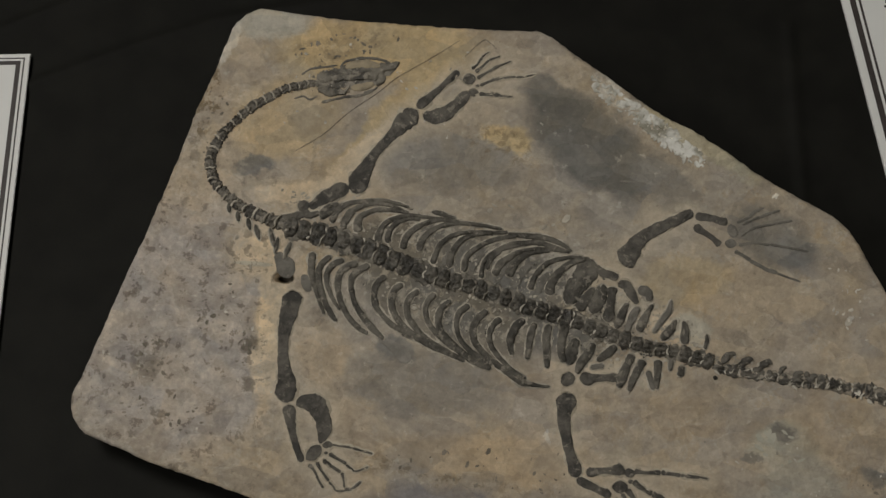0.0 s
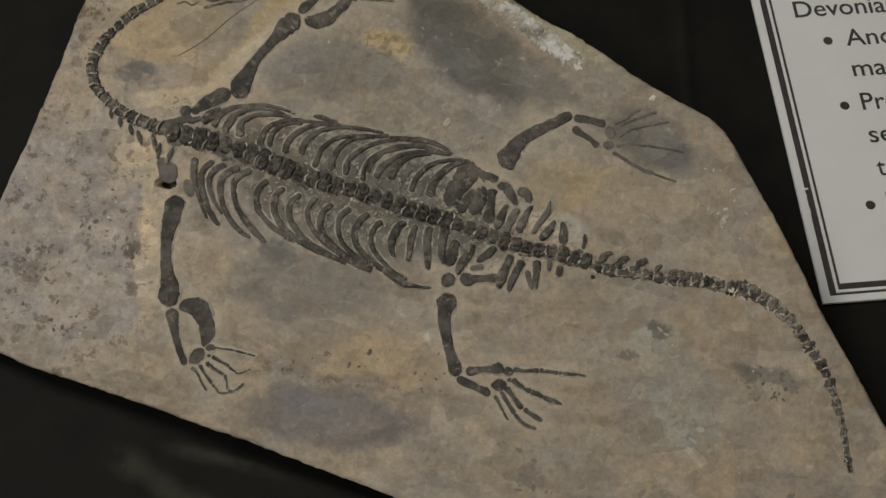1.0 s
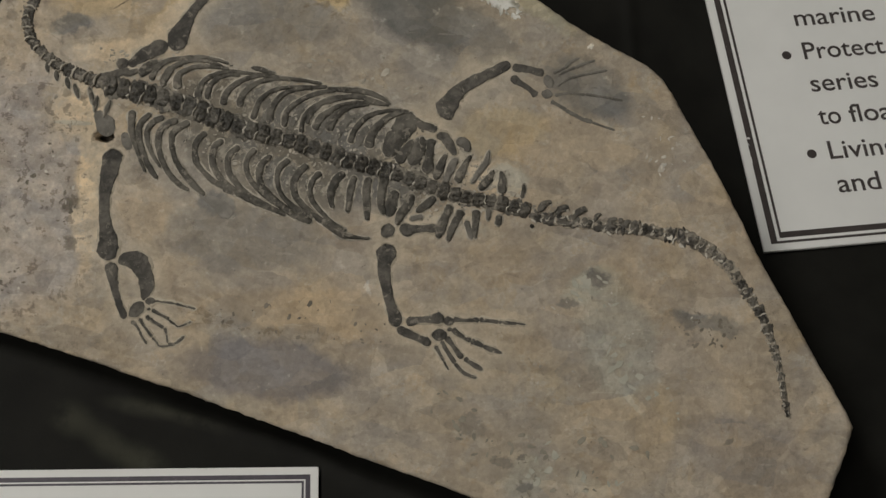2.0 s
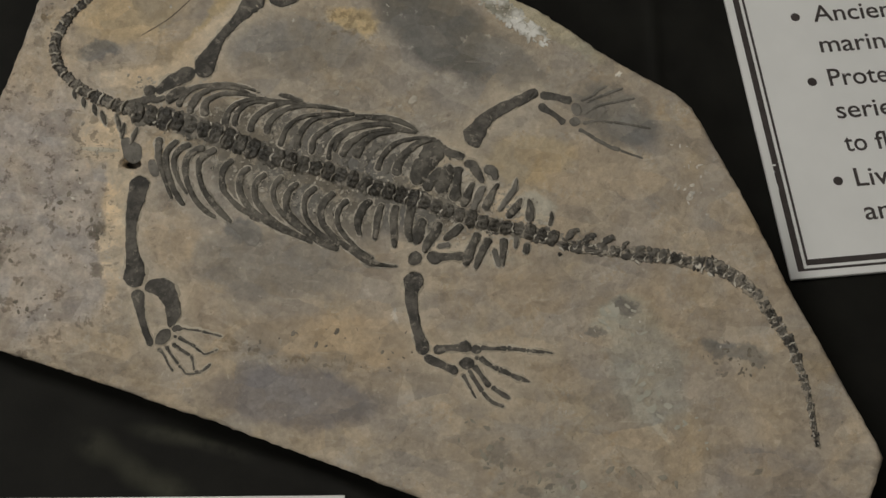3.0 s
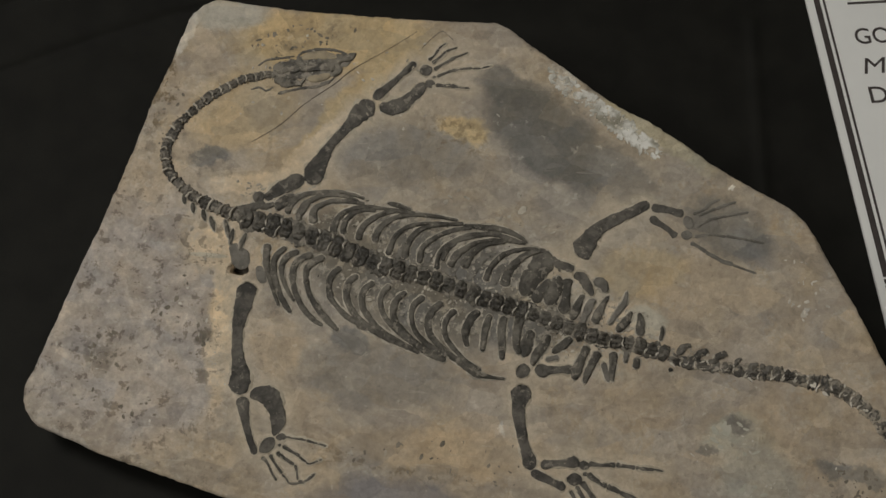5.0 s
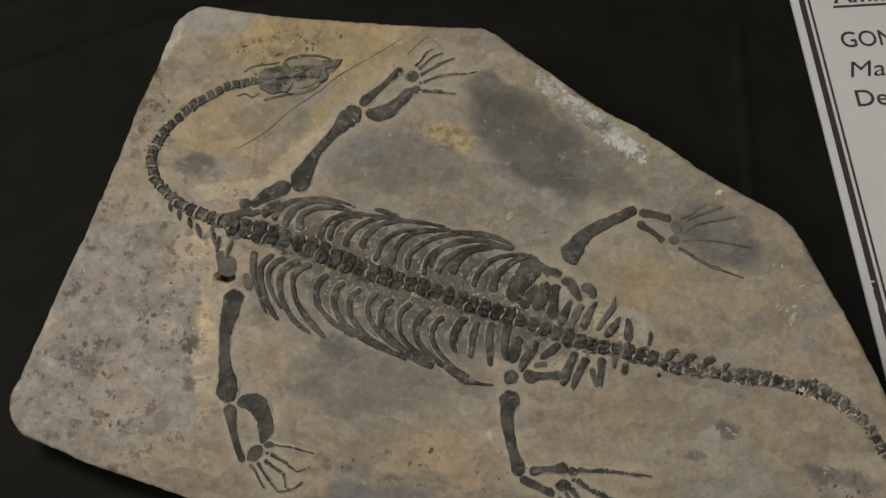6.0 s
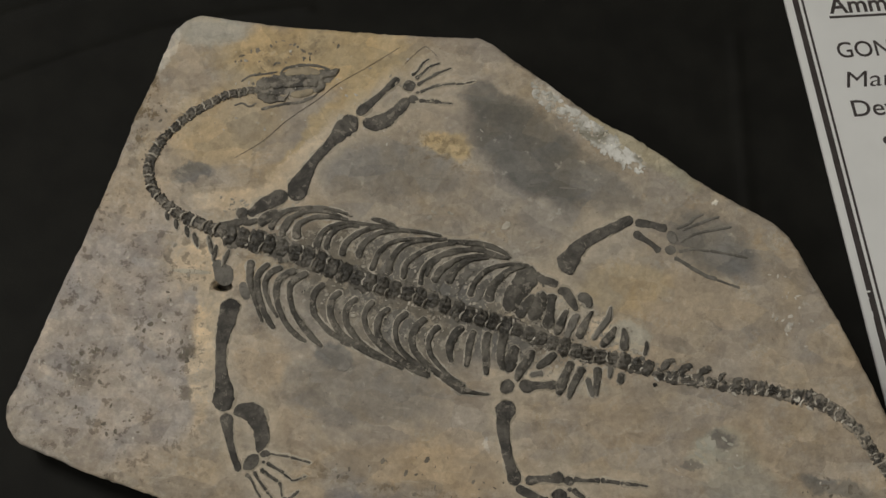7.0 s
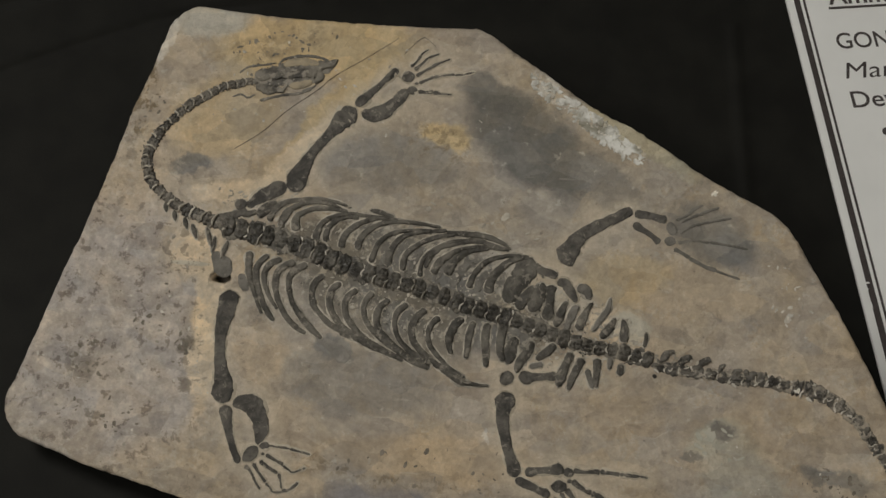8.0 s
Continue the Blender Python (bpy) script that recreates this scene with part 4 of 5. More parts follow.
bone("rib_plate", [(21, -3.4, 1.73), (22.1, 0.1, 2.42), (24.2, 3, 1.9)], rim=False, flat=0.4, mat=FAINT)
bone("rib_plate", [(-9.4, 3.3, 1.56), (-8.5, 6.5, 1.9), (-6.9, 9.1, 1.38)], rim=False, flat=0.4, mat=FAINT)
bone("pressed_tissue", [(-28.9, -18.4, 1.21), (-24.2, -21.1, 3.46), (-20.7, -23.5, 4.67), (-18.4, -25.9, 3.11)], rim=False, flat=0.35, mat=TISSUE)
bone("gastral_rib", [(-21.2, -17.4, 1.08), (-15.8, -19, 1.73), (-10.4, -21.4, 1.95), (-5, -23.4, 1.95), (-1.1, -25.2, 1.08)], thin=1)
bone("gastral_rib", [(-3.3, -22.5, 1.3), (2.1, -25.4, 2.16), (7.1, -27.2, 1.73)], thin=1)
bone("gastral_rib", [(8.2, -25.8, 1.51), (12.7, -28.6, 1.95), (16.6, -31.1, 2.16), (21.5, -32, 1.08), (25.4, -32.2, 0.65)], thin=1)
bone("gastral_rib", [(11, 15, 1.08), (16.3, 14.5, 1.95), (22.5, 14, 1.95), (27.8, 12.1, 1.51), (31, 9.9, 0.86)], thin=1)
bone("gastral_rib", [(-13.3, 21.5, 1.08), (-10.3, 21, 1.73), (-5.7, 19.5, 1.08)], thin=1)
bone("clavicle", [(-48.6, 18.7, 1.26), (-46.6, 20.7, 2.52), (-43.6, 22.8, 1.8)], thin=1)
bone("clavicle", [(-54.2, 19.3, 1.11), (-51.8, 19.8, 2.22), (-49.4, 20.7, 1.48)], thin=1)

bone("neck_rib", [(-79.2, 23.1, 0.93), (-78.9, 21.5, 1.67), (-78.6, 19.9, 0.54)], thin=1)
bone("neck_rib", [(-76.1, 20.5, 0.93), (-75.8, 18.8, 1.67), (-75.5, 17.1, 0.56)], thin=1)
bone("neck_rib", [(-72.6, 18.4, 0.93), (-72.1, 16.5, 1.71), (-71.5, 14.6, 0.56)], thin=1)
bone("neck_rib", [(-70, 16.1, 0.95), (-69.1, 13.8, 1.67), (-68.3, 11.5, 0.54)], thin=1)
bone("neck_rib", [(-65.1, 15.2, 0.95), (-64.2, 12.2, 1.62), (-63.4, 9.2, 0.56)], thin=1)
bone("neck_rib", [(-62.4, 12.3, 0.95), (-62.7, 9.7, 1.62), (-63, 7.2, 0.54)], thin=1)
bone("neck_rib", [(-58.1, 11, 0.9), (-59.1, 8.2, 1.67), (-60, 5.4, 0.54)], thin=1)
bone("skull", [(-53.4, 63.4, 2.42), (-50.8, 63.8, 5.88), (-46.6, 64.6, 7.61), (-40.2, 65.6, 9), (-34.4, 66.5, 7.96), (-29.9, 68.1, 4.84), (-27.2, 69.4, 2.42), (-25.9, 70.4, 0.86)], rim=False, flat=0.45)
bone("orbit_filling", [(-43.5, 68.5, 1.21), (-41.3, 69.3, 2.59), (-37.7, 69.7, 2.94), (-34, 69.4, 2.42), (-32.1, 69, 1.04)], rim=False)
bone("orbit_filling", [(-41.3, 61.8, 1.21), (-39.1, 61.8, 2.59), (-36.3, 62.4, 2.59), (-34, 63.2, 1.38)], rim=False)
bone("skull_bone", [(-52.7, 64.9, 2.08), (-49.4, 65.5, 4.15), (-45.7, 65.3, 3.46), (-43.5, 65.5, 2.08)], rim=False, thin=1)
bone("skull_bone", [(-43.8, 64.8, 2.08), (-40.2, 65.2, 2.77), (-35.6, 65.8, 2.77), (-32.5, 66.7, 2.42)], rim=False, thin=1)
bone("skull_bone", [(-33.5, 64.3, 1.73), (-32.9, 66.2, 3.11), (-30.4, 67.9, 2.42), (-27.5, 69.2, 2.08), (-26.1, 70.4, 0.86)], rim=False, thin=1)
bone("skull_bone", [(-52.1, 61.1, 1.73), (-49.1, 60.6, 3.29), (-45.4, 60.4, 2.42), (-43, 59.7, 1.04)], rim=False, thin=1)
bone("skull_bone", [(-33.1, 62.6, 1.56), (-31.8, 63.9, 2.59), (-30.7, 66, 1.73)], rim=False, thin=1)
bone("skull_bone", [(-45.1, 67.6, 1.38), (-44.2, 70, 0.86), (-40.5, 71.4, 0.86), (-35.9, 71.6, 0.86), (-32, 71.1, 1.04), (-29, 70, 0.86)], rim=False, flat=0.55, mat=FAINT)
bone("skull_bone", [(-50.7, 56.8, 0.86), (-46.2, 58, 1.04), (-42.6, 58.8, 0.86), (-38.4, 59.2, 0.86), (-34, 60.6, 0.69)], rim=False, flat=0.8)
bone("skull_bone", [(-43.6, 60.1, 1.56), (-42.5, 61.2, 1.04), (-41.7, 62.7, 0.69)], rim=False, thin=1)
bone("skull_bone", [(-37.1, 60.1, 0.69), (-34.1, 61.1, 0.69), (-32.7, 62.2, 0.86)], rim=False, flat=0.55, mat=FAINT)
bone("skull_bone", [(-36.7, 68, 0.69), (-33.9, 68.1, 0.69), (-31.9, 68.6, 0.69)], rim=False, flat=0.55, mat=FAINT)
bone("skull_bone", [(-57.8, 66, 0.52), (-55.1, 67.9, 0.69), (-51.1, 68.5, 0.69), (-46, 69.3, 0.52)], rim=False, flat=0.55, mat=FAINT)
bone("skull_bone", [(-59.7, 58.1, 0.52), (-56.8, 58.8, 0.69), (-54.5, 57.7, 0.52), (-52.3, 58.9, 0.52)], rim=False, flat=0.55, mat=FAINT)
bone("skull_bone", [(-55.5, 62.6, 1.04), (-53.3, 63, 1.56), (-51.8, 62.6, 1.04)], rim=False, thin=1)
bone("tail_spine", [(77.1, -23.4, 1.66), (78.1, -22.4, 2.08), (79.2, -21.1, 2.49), (80.5, -20.6, 1.74), (81.3, -20.9, 0.83)], rim=False, thin=1, mat=TAIL)
bone("tail_spine", [(82.3, -24.8, 1.66), (83.3, -23.8, 2.08), (84.4, -22.5, 2.49), (85.7, -22, 1.74), (86.5, -22.3, 0.83)], rim=False, thin=1, mat=TAIL)
bone("tail_spine", [(87.5, -25.7, 1.8), (88.6, -24.6, 2.25), (89.8, -23.4, 2.7), (91.2, -22.8, 1.89), (92.1, -23.2, 0.9)], rim=False, thin=1, mat=TAIL)
bone("tail_spine", [(94, -26.8, 0.97), (94.6, -25.8, 1.21), (95.2, -24.6, 1.45), (96, -24.1, 1.02), (96.4, -24.4, 0.48)], rim=False, thin=1, mat=TAIL)
bone("tail_spine", [(97.4, -28.4, 1.52), (98.4, -27.4, 1.9), (99.4, -26.2, 2.28), (100.6, -25.6, 1.6), (101.3, -25.9, 0.76)], rim=False, thin=1, mat=TAIL)
bone("tail_spine", [(102.5, -29.3, 1.25), (103.2, -28.3, 1.56), (104.1, -27, 1.87), (105, -26.5, 1.31), (105.6, -26.8, 0.62)], rim=False, thin=1, mat=TAIL)
bone("tail_chevron", [(74.6, -27.8, 1.11), (75.3, -27.9, 1.38), (76, -28.1, 1.11)], rim=False, thin=1, mat=BONE)
bone("tail_chevron", [(79.9, -27.1, 1.25), (81, -27.2, 1.56), (82.2, -27.4, 1.25)], rim=False, thin=1, mat=BONE)
bone("tail_chevron", [(84.6, -27.1, 1.66), (86.4, -27.2, 2.08), (88.3, -27.4, 1.66)], rim=False, thin=1, mat=BONE)
bone("tail_chevron", [(89.8, -27.5, 1.8), (90.8, -27.6, 2.25), (91.8, -27.8, 1.8)], rim=False, thin=1, mat=BONE)
bone("tail_chevron", [(94, -28.4, 1.66), (95.5, -28.5, 2.08), (97, -28.6, 1.66)], rim=False, thin=1, mat=BONE)
bone("tail_chevron", [(97.5, -28.8, 1.25), (101.1, -28.8, 1.56), (104.8, -28.9, 1.25)], rim=False, thin=1, mat=BONE)


def mark_scraped():
    """Share of stone that was scraped clean beside the limb bones, as an attribute of the slab's mesh."""
    lines = np.vstack(CLEANED)
    co = np.empty(len(stone.data.vertices) * 3)
    stone.data.vertices.foreach_get("co", co)
    co = co.reshape(-1, 3)[:, :2] * 1000
    share = np.zeros(len(co))
    for i in range(0, len(co), 4000):
        gap = np.hypot(co[i:i + 4000, None, 0] - lines[None, :, 0], co[i:i + 4000, None, 1] - lines[None, :, 1]) - lines[None, :, 2] / 2
        share[i:i + 4000] = np.clip(1 - (gap.min(axis=1) - 0.4) / 4.6, 0, 1) ** 1.4
    stone.data.attributes.new("scraped", "FLOAT", "POINT").data.foreach_set("value", share.astype(np.float32))


mark_scraped()

# a hairline crack and a scraped channel beside the skull
bone("hairline_crack", [(-6.6, 77.8, 0.05), (-14.6, 72.5, 0.05), (-26.6, 65.1, 0.07), (-32.4, 60.2, 0.13), (-41.9, 53.3, 0.09), (-49.3, 46.5, 0.1), (-58.3, 40.7, 0.1)], rim=False, flat=0.4, mat=FAINT)
bone("hairline_crack", [(-4.7, 72.4, 0.09), (-2.3, 75, 0.1), (1.2, 77.9, 0.1), (3.5, 76.6, 0.1), (5.5, 74.7, 0.09)], rim=False, flat=0.4, mat=FAINT)


def on_slab(x, y):
    """Whether a place (mm) lies on the slab's face, 2 mm inside its edge."""
    inside = False
    for (ax, ay), (bx, by) in zip(OUTLINE, OUTLINE[1:] + OUTLINE[:1]):
        if (ay > y) != (by > y) and x < (bx - ax) * (y - ay) / (by - ay) + ax:
            inside = not inside
        t = max(0, min(1, ((x - ax) * (bx - ax) + (y - ay) * (by - ay)) / ((bx - ax) ** 2 + (by - ay) ** 2)))
        if math.hypot(x - ax - t * (bx - ax), y - ay - t * (by - ay)) < 2:
            return False
    return inside


# crumbs of matrix left between the ribs and beside the bones: pale and dark flakes
def flakes(name, label, areas, mat, seed, big=1.0, low_top=0.12, high_top=0.3):
    """Small low chips scattered in ellipses (x, y, half lengths, turn, number), mm."""
    rnd = random.Random(seed)
    bm = bmesh.new()
    for cx, cy, rx, ry, turn, many in areas:
        for _ in range(many):
            r, a = math.sqrt(rnd.random()), rnd.uniform(0, 2 * math.pi)
            u, v = r * rx * math.cos(a), r * ry * math.sin(a)
            t = radians(turn)
            x, y = cx + u * math.cos(t) - v * math.sin(t), cy + u * math.sin(t) + v * math.cos(t)
            if not on_slab(x, y):
                continue
            n, size, slim, way = rnd.randrange(5, 8), big * rnd.uniform(0.30, 1.05) ** 1.4, rnd.uniform(0.25, 0.8), rnd.uniform(0, math.pi)
            z = face_height(x, y)
            top, low = [], []
            for i in range(n):
                b = 2 * math.pi * i / n
                k = size * rnd.uniform(0.6, 1.2)
                du, dv = k * math.cos(b), k * slim * math.sin(b)
                dx, dy = du * math.cos(way) - dv * math.sin(way), du * math.sin(way) + dv * math.cos(way)
                low.append(bm.verts.new(((x + dx) / 1000, (y + dy) / 1000, (z - 0.2) / 1000)))
                top.append(bm.verts.new(((x + dx * 0.8) / 1000, (y + dy * 0.8) / 1000, (z + rnd.uniform(low_top, high_top)) / 1000)))
            bm.faces.new(top)
            for i in range(n):
                bm.faces.new((low[i - 1], low[i], top[i], top[i - 1]))
    bmesh.ops.recalc_face_normals(bm, faces=bm.faces)
    return tagged(part(name, bm, mat, slab, label), kind="stuff")


flakes("pale_matrix_flakes", "pale stone crumbs between the ribs", [(0, 9, 54, 8, -18, 420), (-5, -6, 54, 8, -18, 300), (52, -13, 22, 9, -20, 330), (46, -22, 18, 5, -15, 160), (-52, 22, 12, 4, -25, 60), (75, -22, 16, 3, -8, 60)], RIM_GREY, 4)
flakes("pale_matrix_chips", "larger pale stone chips beside the ribs", [(20, 20, 34, 3, -16, 14)], RIM_GREY, 23, 2.0)
flakes("dark_bone_flakes", "dark bone crumbs along the skeleton", [(5, 8, 50, 8, -18, 70), (0, -8, 50, 8, -18, 60), (50, -14, 22, 8, -20, 60)], RIBS, 8)
flakes("pale_surface_chips", "small pale chips on the stone", [ (115, -5, 6, 14, 20, 30), (-90, -15, 30, 45, 15, 60), (95, -60, 30, 20, 0, 25), (-20, 60, 50, 20, 0, 40)], CRUST, 15)


flakes("crystal_facets", "glassy white crystal facets", [(59.5, 47, 15, 3.0, -38, 230), (42.5, 61, 9, 4.5, -40, 60), (52, 54, 8, 4, -40, 40)], CRYSTAL, 31, 1.7)
flakes("skull_crumbs", "dark and grey bone crumbs about the skull", [(-42, 65, 14, 5, 12, 60), (-45, 71, 12, 3, 12, 22)], SKULL, 12, 0.8)


flakes("olive_mineral_spots", "dark olive mineral spots in the stone", [(74, -101, 7, 10, -10, 16), (60, -92, 9, 6, -30, 14), (52, -84, 9, 5, -20, 9), (88, -106, 10, 5, 0, 8), (104, -96, 16, 5, -10, 6)], OLIVE, 41, 1.9, 0.08, 0.13)
flakes("dark_mineral_specks", "small dark mineral specks in the stone", [(-101, -27, 6, 8, 20, 30), (-94, -44, 12, 6, -15, 16), (-70, -26, 5, 9, 10, 14), (-84, -10, 14, 9, 0, 14), (10, -57, 36, 7, -4, 40), (-86, 52, 4, 14, -10, 20), (-44, 76, 18, 4, 10, 30), (128, -60, 10, 6, -12, 34)], SPECK, 43, 1.25, 0.08, 0.13)
flakes("green_mineral_chips", "pale greenish mineral chips in the stone", [(102, -64, 7, 14, 20, 20), (93, -46, 6, 4, 30, 10), (80, -100, 6, 8, -20, 10), (96, -106, 10, 5, 0, 10), (114, -78, 10, 4, -50, 8)], JADE, 47, 2.1, 0.08, 0.13)


# ---- vertebrae ----
def vertebra_mesh(seed, kind):
    """A rugged vertebra about 1 long (x) and 1 wide (y): a blocky body with a broken central ridge, side knobs and grooves."""
    rnd = random.Random(seed)
    power, waist, ragged = {"neck": (2.6, 0.34, 0.10), "back": (4.0, 0.10, 0.08), "tail": (2.4, 0.20, 0.24)}[kind]
    o = rnd.uniform(0, 50)
    lean = rnd.uniform(-0.12, 0.12)
    n, rings = 34, 9
    bm = bmesh.new()
    rows = []
    for k in range(1, rings + 1):
        r = k / rings
        row = []
        for i in range(n):
            a = 2 * math.pi * i / n
            ca, sa = math.cos(a), math.sin(a)
            rad = 0.52 * (abs(ca) ** power + abs(sa) ** power) ** (-1 / power)
            rad *= 1 - waist * math.exp(-((ca - lean) / 0.30) ** 2) * (kind != "back") - 0.16 * math.exp(-((abs(ca) - 0.72) / 0.16) ** 2) * (kind == "back")
            rad *= 1 + ragged * 2 * noise.noise((ca * 1.6 + o, sa * 1.6, o)) + ragged * noise.noise((ca * 5 + o, sa * 5, o + 3))
            x, y = ca * rad * r, sa * rad * r
            z = 0.40 * (1 - r ** 6)
            z += 0.34 * math.exp(-((y - lean * x) / 0.11) ** 2) * (0.55 + 0.45 * math.cos(x * 7 + o)) * (1 - r ** 4)
            z += 0.26 * math.exp(-((abs(y) - 0.33) / 0.09) ** 2) * math.exp(-((x + 0.12 + lean) / 0.20) ** 2) * (1 - r ** 6)
            z -= 0.20 * math.exp(-((abs(y) - 0.19) / 0.05) ** 2) * (1 - r ** 3)
            z += 0.20 * noise.noise((x * 6 + o, y * 6, o)) + 0.12 * noise.noise((x * 14 + o, y * 14, o))
            if r == 1:
                z = -0.15
            row.append(bm.verts.new((x, y, z)))
        rows.append(row)
    hub = bm.verts.new((0, 0, 0.55))
    for i in range(n):
        bm.faces.new((hub, rows[0][i - 1], rows[0][i]))
    for p, q in zip(rows, rows[1:]):
        for i in range(n):
            bm.faces.new((p[i - 1], q[i - 1], q[i], p[i]))
    bmesh.ops.recalc_face_normals(bm, faces=bm.faces)
    me = bpy.data.meshes.new("vertebra")
    bm.to_mesh(me)
    bm.free()
    me.polygons.foreach_set("use_smooth", [True] * len(me.polygons))
    me.materials.append({"neck": NECK, "back": SPINE, "tail": TAIL}[kind])
    return me


def joint_mesh(seed, kind):
    """The pale crust left in the joint behind a vertebra."""
    rnd = random.Random(seed)
    bm = bmesh.new()
    s = rnd.choice((-1, 1))
    if kind == "neck":
        # a pale crescent that embraces the next vertebra, often broken at one end
        a, b = rnd.uniform(0.30, 0.52), rnd.uniform(0.05, 0.5)
        sweep(bm, spline([(0.72, s * a, 0.12), (0.54, s * a * 0.6, 0.22), (0.46 + rnd.uniform(-0.06, 0.06), 0, 0.26), (0.56, -s * b * 0.6, 0.20), (0.70, -s * b, 0.10)], 0.05), rnd.uniform(0.75, 0.95), 0.15, seed * 1.9, 8, 0.25, 0.4, 0.5, freq=3.0)
    if kind == "tail":
        for _ in range(rnd.randrange(0, 3)):
            u, v, w = rnd.uniform(-0.45, 0.35), rnd.uniform(-0.45, 0.45), rnd.uniform(0.10, 0.24)
            sweep(bm, spline([(u, v, w * 0.5), (u + 0.2, v + rnd.uniform(-0.1, 0.1), w), (u + rnd.uniform(0.3, 0.6), v + rnd.uniform(-0.2, 0.2), w * 0.4)], 0.05), rnd.uniform(0.62, 0.9), 0.15, seed * 3.1 + u, 6, 0.3, 0.4, 0.6, freq=4.0)
    y0, y1 = s * rnd.uniform(0.46, 0.30), s * rnd.uniform(-0.15, 0.10)
    sweep(bm, spline([(0.56 + rnd.uniform(-0.08, 0.02), y0, 0.13), (0.46, (y0 + y1) / 2, 0.15), (0.60, y1, 0.11)], 0.06), rnd.uniform(0.68, 0.9), 0.15, seed * 1.9, 6, 0.25, 0.4, 0.6, freq=3.0)
    if rnd.random() < 0.6:
        sweep(bm, spline([(0.40, -y0, 0.12), (0.52, -y0 * 0.8, 0.16), (0.56, -y0 * 0.5, 0.10)], 0.06), 0.66, 0.15, seed * 2.9, 6, 0.25, 0.4, 0.6, freq=3.0)
    me = bpy.data.meshes.new("joint_crust")
    bm.to_mesh(me)
    bm.free()
    me.polygons.foreach_set("use_smooth", [True] * len(me.polygons))
    me.materials.append(DULL_CRUST if kind == "neck" else CRUST)
    return me


VERTEBRAE = {k: [vertebra_mesh(s * 7 + len(k), k) for s in range(1, 9)] for k in ("neck", "back", "tail")}
CRUSTS = {k: [joint_mesh(s, k) for s in range(1, 9)] for k in ("neck", "back", "tail")}


def backbone(name, line, length, width_at, high, jitter, fill=1.12, bed_width=0.0):
    """Vertebrae along a line (mm): length is their spacing, width_at gives their width from 0..1 along it."""
    rnd = random.Random(len(line))
    path = spline([(x, y) for x, y in line], 0.3)
    run = np.concatenate([[0], np.cumsum(np.linalg.norm(np.diff(path, axis=0), axis=1))])
    bed = np.array([(x / 1000, y / 1000, width_at(i / len(path)) * bed_width / 1000) for i, (x, y) in enumerate(path)])
    bm = bmesh.new()
    sweep(bm, bed[::2], 0.00058, 0.00025, len(line) * 4.4, 14, 0.25, 0.4, 0.35, ground=face_height, hvar=0.8)
    smooth(part("spine_bed", bm, TAIL_BED if "tail" in name else BONE if "neck" in name else SKULL, slab, "broken grey bone crust under the vertebrae"))
    s = length(0) / 2
    while s < run[-1]:
        f = s / run[-1]
        x, y = np.interp(s, run, path[:, 0]), np.interp(s, run, path[:, 1])
        x2, y2 = np.interp(s + 0.6, run, path[:, 0]), np.interp(s + 0.6, run, path[:, 1])
        x1, y1 = np.interp(s - 0.6, run, path[:, 0]), np.interp(s - 0.6, run, path[:, 1])
        ob = new(name, VERTEBRAE[name.split("_")[0]][rnd.randrange(8)])
        ob.parent = slab
        w = width_at(f) * rnd.uniform(1 - jitter, 1 + jitter)
        ob.matrix_local = (Matrix.Translation((x / 1000, y / 1000, face_height(x, y) / 1000 + 0.0001)) @ Matrix.Rotation(math.atan2(y2 - y1, x2 - x1) + rnd.uniform(-jitter, jitter), 4, "Z")
                           @ Matrix.Diagonal((length(f) * fill / 1000, w / 1000, high / 1000 * rnd.uniform(0.7, 1.3), 1)))
        if name.startswith("back") and rnd.random() < 0.45:
            s += length(f)
            continue
        crust = new("joint_crust", CRUSTS[name.split("_")[0]][rnd.randrange(8)])
        crust.parent = ob
        s += length(f)


neck_line = [(-52.8, 63.4), (-57.7, 62.4), (-62.3, 61.5), (-66.8, 59.2), (-73, 55.4), (-77.4, 51.6), (-81.7, 46.9), (-84.7, 42.2), (-86.2, 36.6), (-85.1, 32), (-82.3, 28), (-78.4, 24.7), (-74.5, 22), (-69.8, 19.8), (-65.1, 18), (-60.5, 16.5)]
back_line = [(-60.5, 16.5), (-52.2, 14.3), (-43, 12.3), (-33.3, 9.4), (-26.5, 6.3), (-19.4, 3.8), (-7, -0.2), (5.3, -3.3), (19.5, -8.1), (31.6, -11.5), (43.6, -15.7), (55.4, -19.2), (64.8, -20.8), (73.2, -22.9)]
tail_line = [(74.7, -24.5), (82, -25.7), (90.3, -26.8), (98.5, -28), (106.8, -27.9), (115, -29.8), (123.2, -31.5), (129.1, -35), (133.7, -38.5), (137.2, -42.9), (140.7, -48.2), (145.2, -55.3), (148.1, -63.9), (150.2, -72), (151.3, -79.1), (152.4, -85.4)]
backbone("neck_vertebra", neck_line, lambda f: 2.9 + 1.1 * f, lambda f: 3.0 + 1.8 * f, 1.5, 0.16, 0.80, 0.80)
backbone("back_vertebra", back_line, lambda f: 4.5 - 0.9 * f, lambda f: 6.9 - 2.4 * f, 2.6, 0.18, 1.05, 1.05)
backbone("tail_vertebra", tail_line, lambda f: 4.0 - 1.3 * f, lambda f: 3.6 if f < 0.2 else 4.4 if f < 0.48 else 4.4 - 5.2 * (f - 0.48), 1.3, 0.34, 0.92, 0.95)


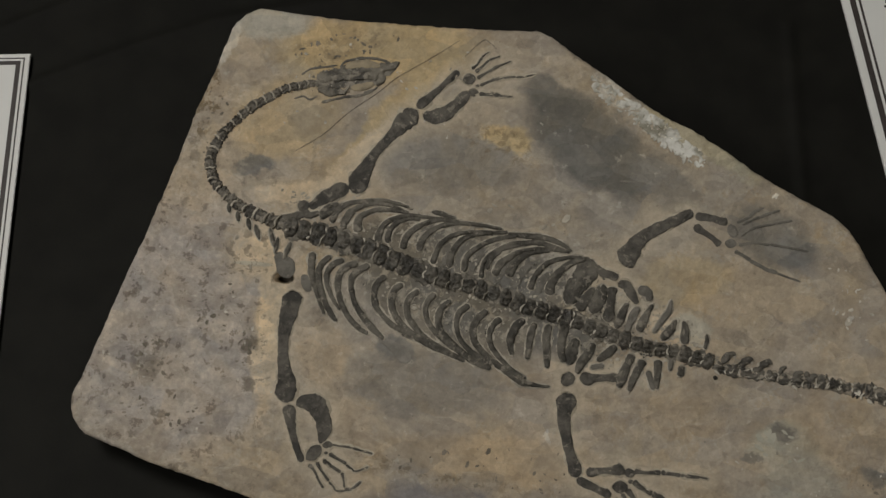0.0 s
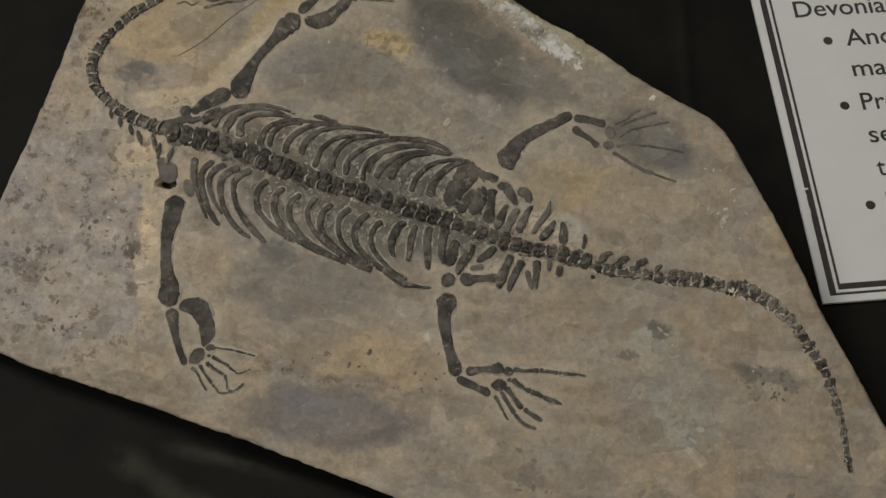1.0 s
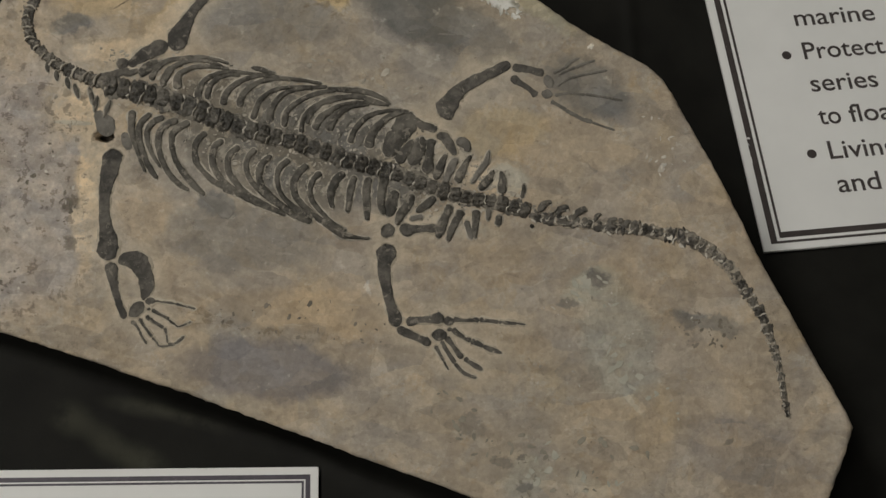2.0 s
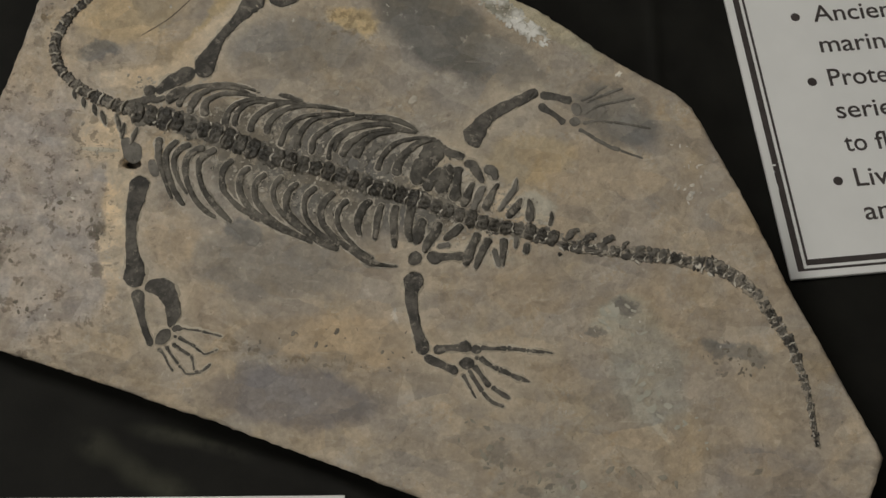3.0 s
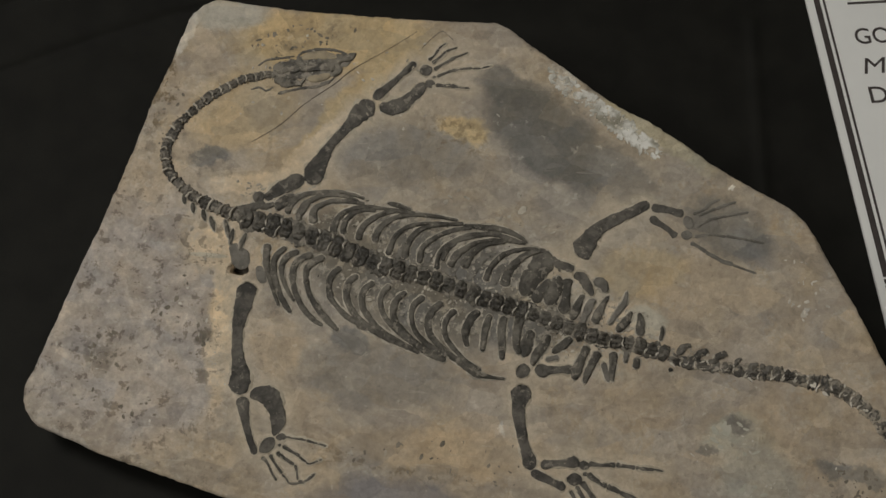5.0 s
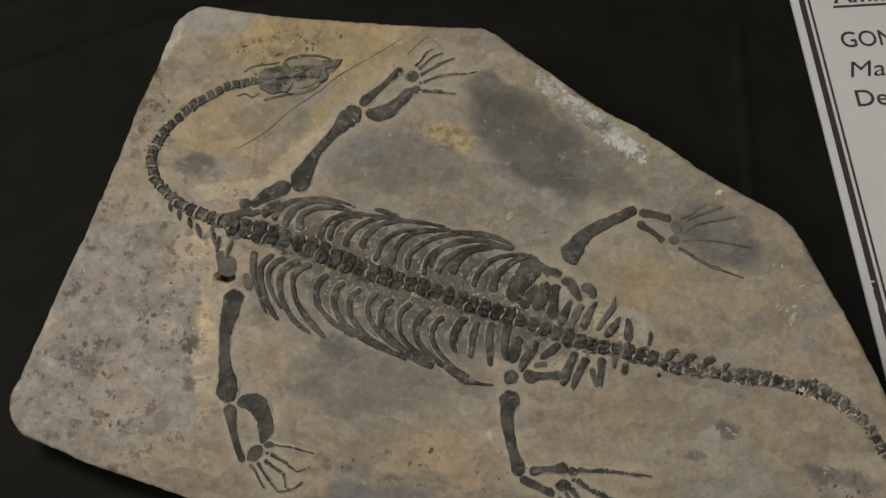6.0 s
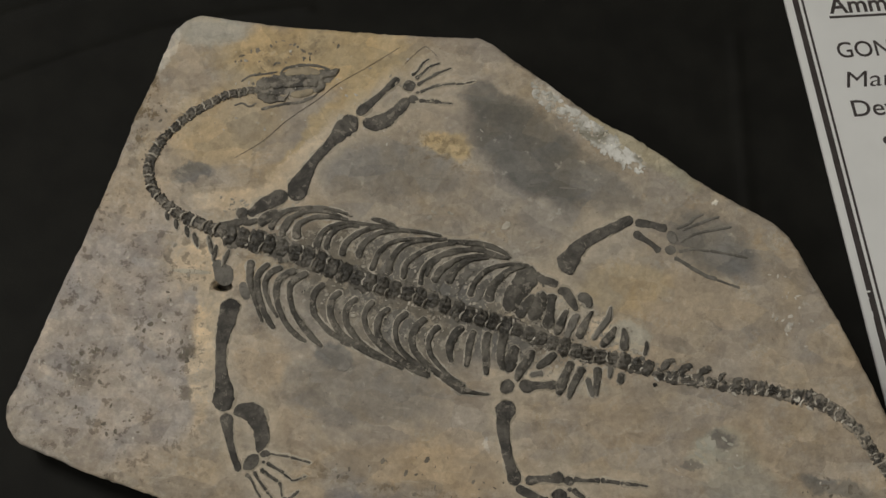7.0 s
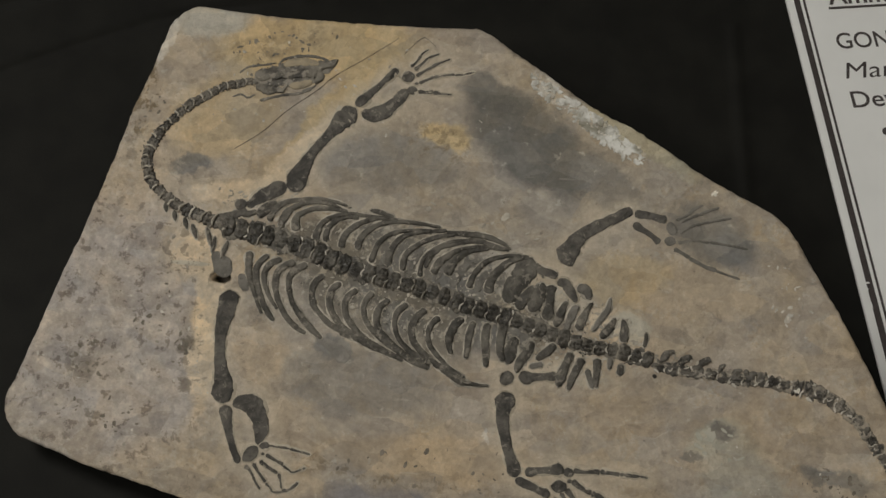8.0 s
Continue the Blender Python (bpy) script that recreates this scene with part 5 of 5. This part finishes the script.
# ---- information cards ----
def card(x, y, turn, left, low, right, top, frame_lines, ink):
    """A printed card with its reference corner at x, y (mm); frame_lines: (inset, width) of each border line for left, right, bottom, top."""
    ob = tagged(new("information_card"), "", "label", "information cards")
    ob.matrix_world = pose(x / 1000, y / 1000, TOP, 0, 0, turn)
    bm = bmesh.new()
    box(bm, (left / 1000, low / 1000, 0), (right / 1000, top / 1000, 0.0015), 0.0002)
    part("card_sheet", bm, PAPER, ob, "white printed card")
    z0, z1 = 0.00152, 0.00158
    for k in (0, 1):
        (l, lw), (r, rw), (b, bw), (t, tw) = (frame_lines[s][k] for s in range(4))
        for lo, hi in (((left + l, low + b), (left + l + lw, top - t)), ((right - r - rw, low + b), (right - r, top - t)),
                       ((left + l + lw, low + b), (right - r - rw, low + b + bw)), ((left + l + lw, top - t - tw), (right - r - rw, top - t))):
            bm = bmesh.new()
            box(bm, (lo[0] / 1000, lo[1] / 1000, z0), (hi[0] / 1000, hi[1] / 1000, z1))
            part("border_line", bm, ink, ob, "dark printed border line")
    return ob


def lettering(ob, text, x, base, width, cap, shear=0.0, bold=0.008, mat=None):
    """Printed words: left end, baseline, width of the whole line and capital height in mm."""
    cu = bpy.data.curves.new("printed_text", "FONT")
    cu.body, cu.size, cu.shear, cu.offset = text, 1.0, shear, bold
    cu.resolution_u = 4
    tmp = bpy.data.objects.new("printed_text", cu)
    scene.collection.objects.link(tmp)
    bpy.context.view_layer.update()
    me = bpy.data.meshes.new_from_object(tmp.evaluated_get(bpy.context.evaluated_depsgraph_get()))
    bpy.data.objects.remove(tmp)
    co = np.array([v.co[:] for v in me.vertices])
    lo, hi = co[:, 0].min(), co[:, 0].max()
    sx, sy = width / (hi - lo), cap / 0.69
    for v in me.vertices:
        v.co = ((x + (v.co.x - lo) * sx) / 1000, (base + v.co.y * sy) / 1000, 0.00156)
    me.materials.append(mat or INK)
    t = new("printed_text", me)
    t.parent = ob
    return tagged(t, "dark grey printed words")


def bullet(ob, x, y, r):
    bm = bmesh.new()
    bmesh.ops.create_circle(bm, cap_ends=True, segments=24, radius=r / 1000, matrix=Matrix.Translation((x / 1000, y / 1000, 0.00156)))
    part("bullet_point", bm, INK, ob, "round printed bullet")


thick_out, thin_out = ((2.9, 2.3), (6.3, 0.9)), ((2.6, 0.9), (4.6, 2.2))
right_card = card(159.7, -10.4, 9.25, 0, 0, 216, 192, (thick_out, thin_out, thin_out, thick_out), INK)
tagged(right_card, "white information card with dark text and a double border line")
upper_card = card(-169.2, 100.7, 6.232, -200, -150, 0, 0, (((1.8, 0.5), (3.2, 1.7)),) * 4, INK)
tagged(upper_card, "white information card with thin double grey border, on black cloth")
lower_card = card(14.5, -93.7, 3.822, -216, -150, 0, 0, (((2.5, 1.5), (4.5, 0.7)),) * 4, INK_VIOLET)
tagged(lower_card, "white information card with dark violet double border, on black cloth")

lettering(right_card, "Amm", 16.2, 162.6, 23.0, 7.6, bold=0.02)
bm = bmesh.new()
box(bm, (0.0156, 0.1602, 0.00152), (0.0560, 0.1613, 0.00158))
part("underline", bm, INK, right_card, "dark underline of the heading")
lettering(right_card, "GON", 15.1, 141.8, 20.6, 7.1)
lettering(right_card, "Man", 15.1, 128.2, 19.5, 7.1, shear=0.2, bold=0.0)
lettering(right_card, "Devonian", 14.9, 115.3, 39.8, 7.1)
lettering(right_card, "Ancient", 31.5, 101.6, 34.5, 7.1)
lettering(right_card, "marine", 31.1, 88.3, 30.4, 7.1)
lettering(right_card, "Protect", 31.2, 74.0, 30.6, 7.1)
lettering(right_card, "series", 30.7, 60.4, 25.0, 7.1)
lettering(right_card, "to", 30.5, 46.9, 8.2, 7.1)
lettering(right_card, "floa", 41.9, 46.9, 15.6, 7.1)
lettering(right_card, "Living", 31.1, 33.0, 24.8, 7.1)
lettering(right_card, "and", 31.1, 19.8, 15.4, 7.1)
for y in (104.2, 76.2, 35.6):
    bullet(right_card, 24.8, y, 1.75)
bm = bmesh.new()
for y, x0, x1, w in ((43.4, 2.8, 4.1, 0.7), (41.0, 2.8, 3.2, 0.6), (34.0, 2.8, 3.1, 2.2)):
    box(bm, (x0 / 1000, y / 1000, 0.00156), (x1 / 1000, (y + w) / 1000, 0.00161))
part("worn_nick", bm, PAPER, right_card, "worn white nicks in the border")
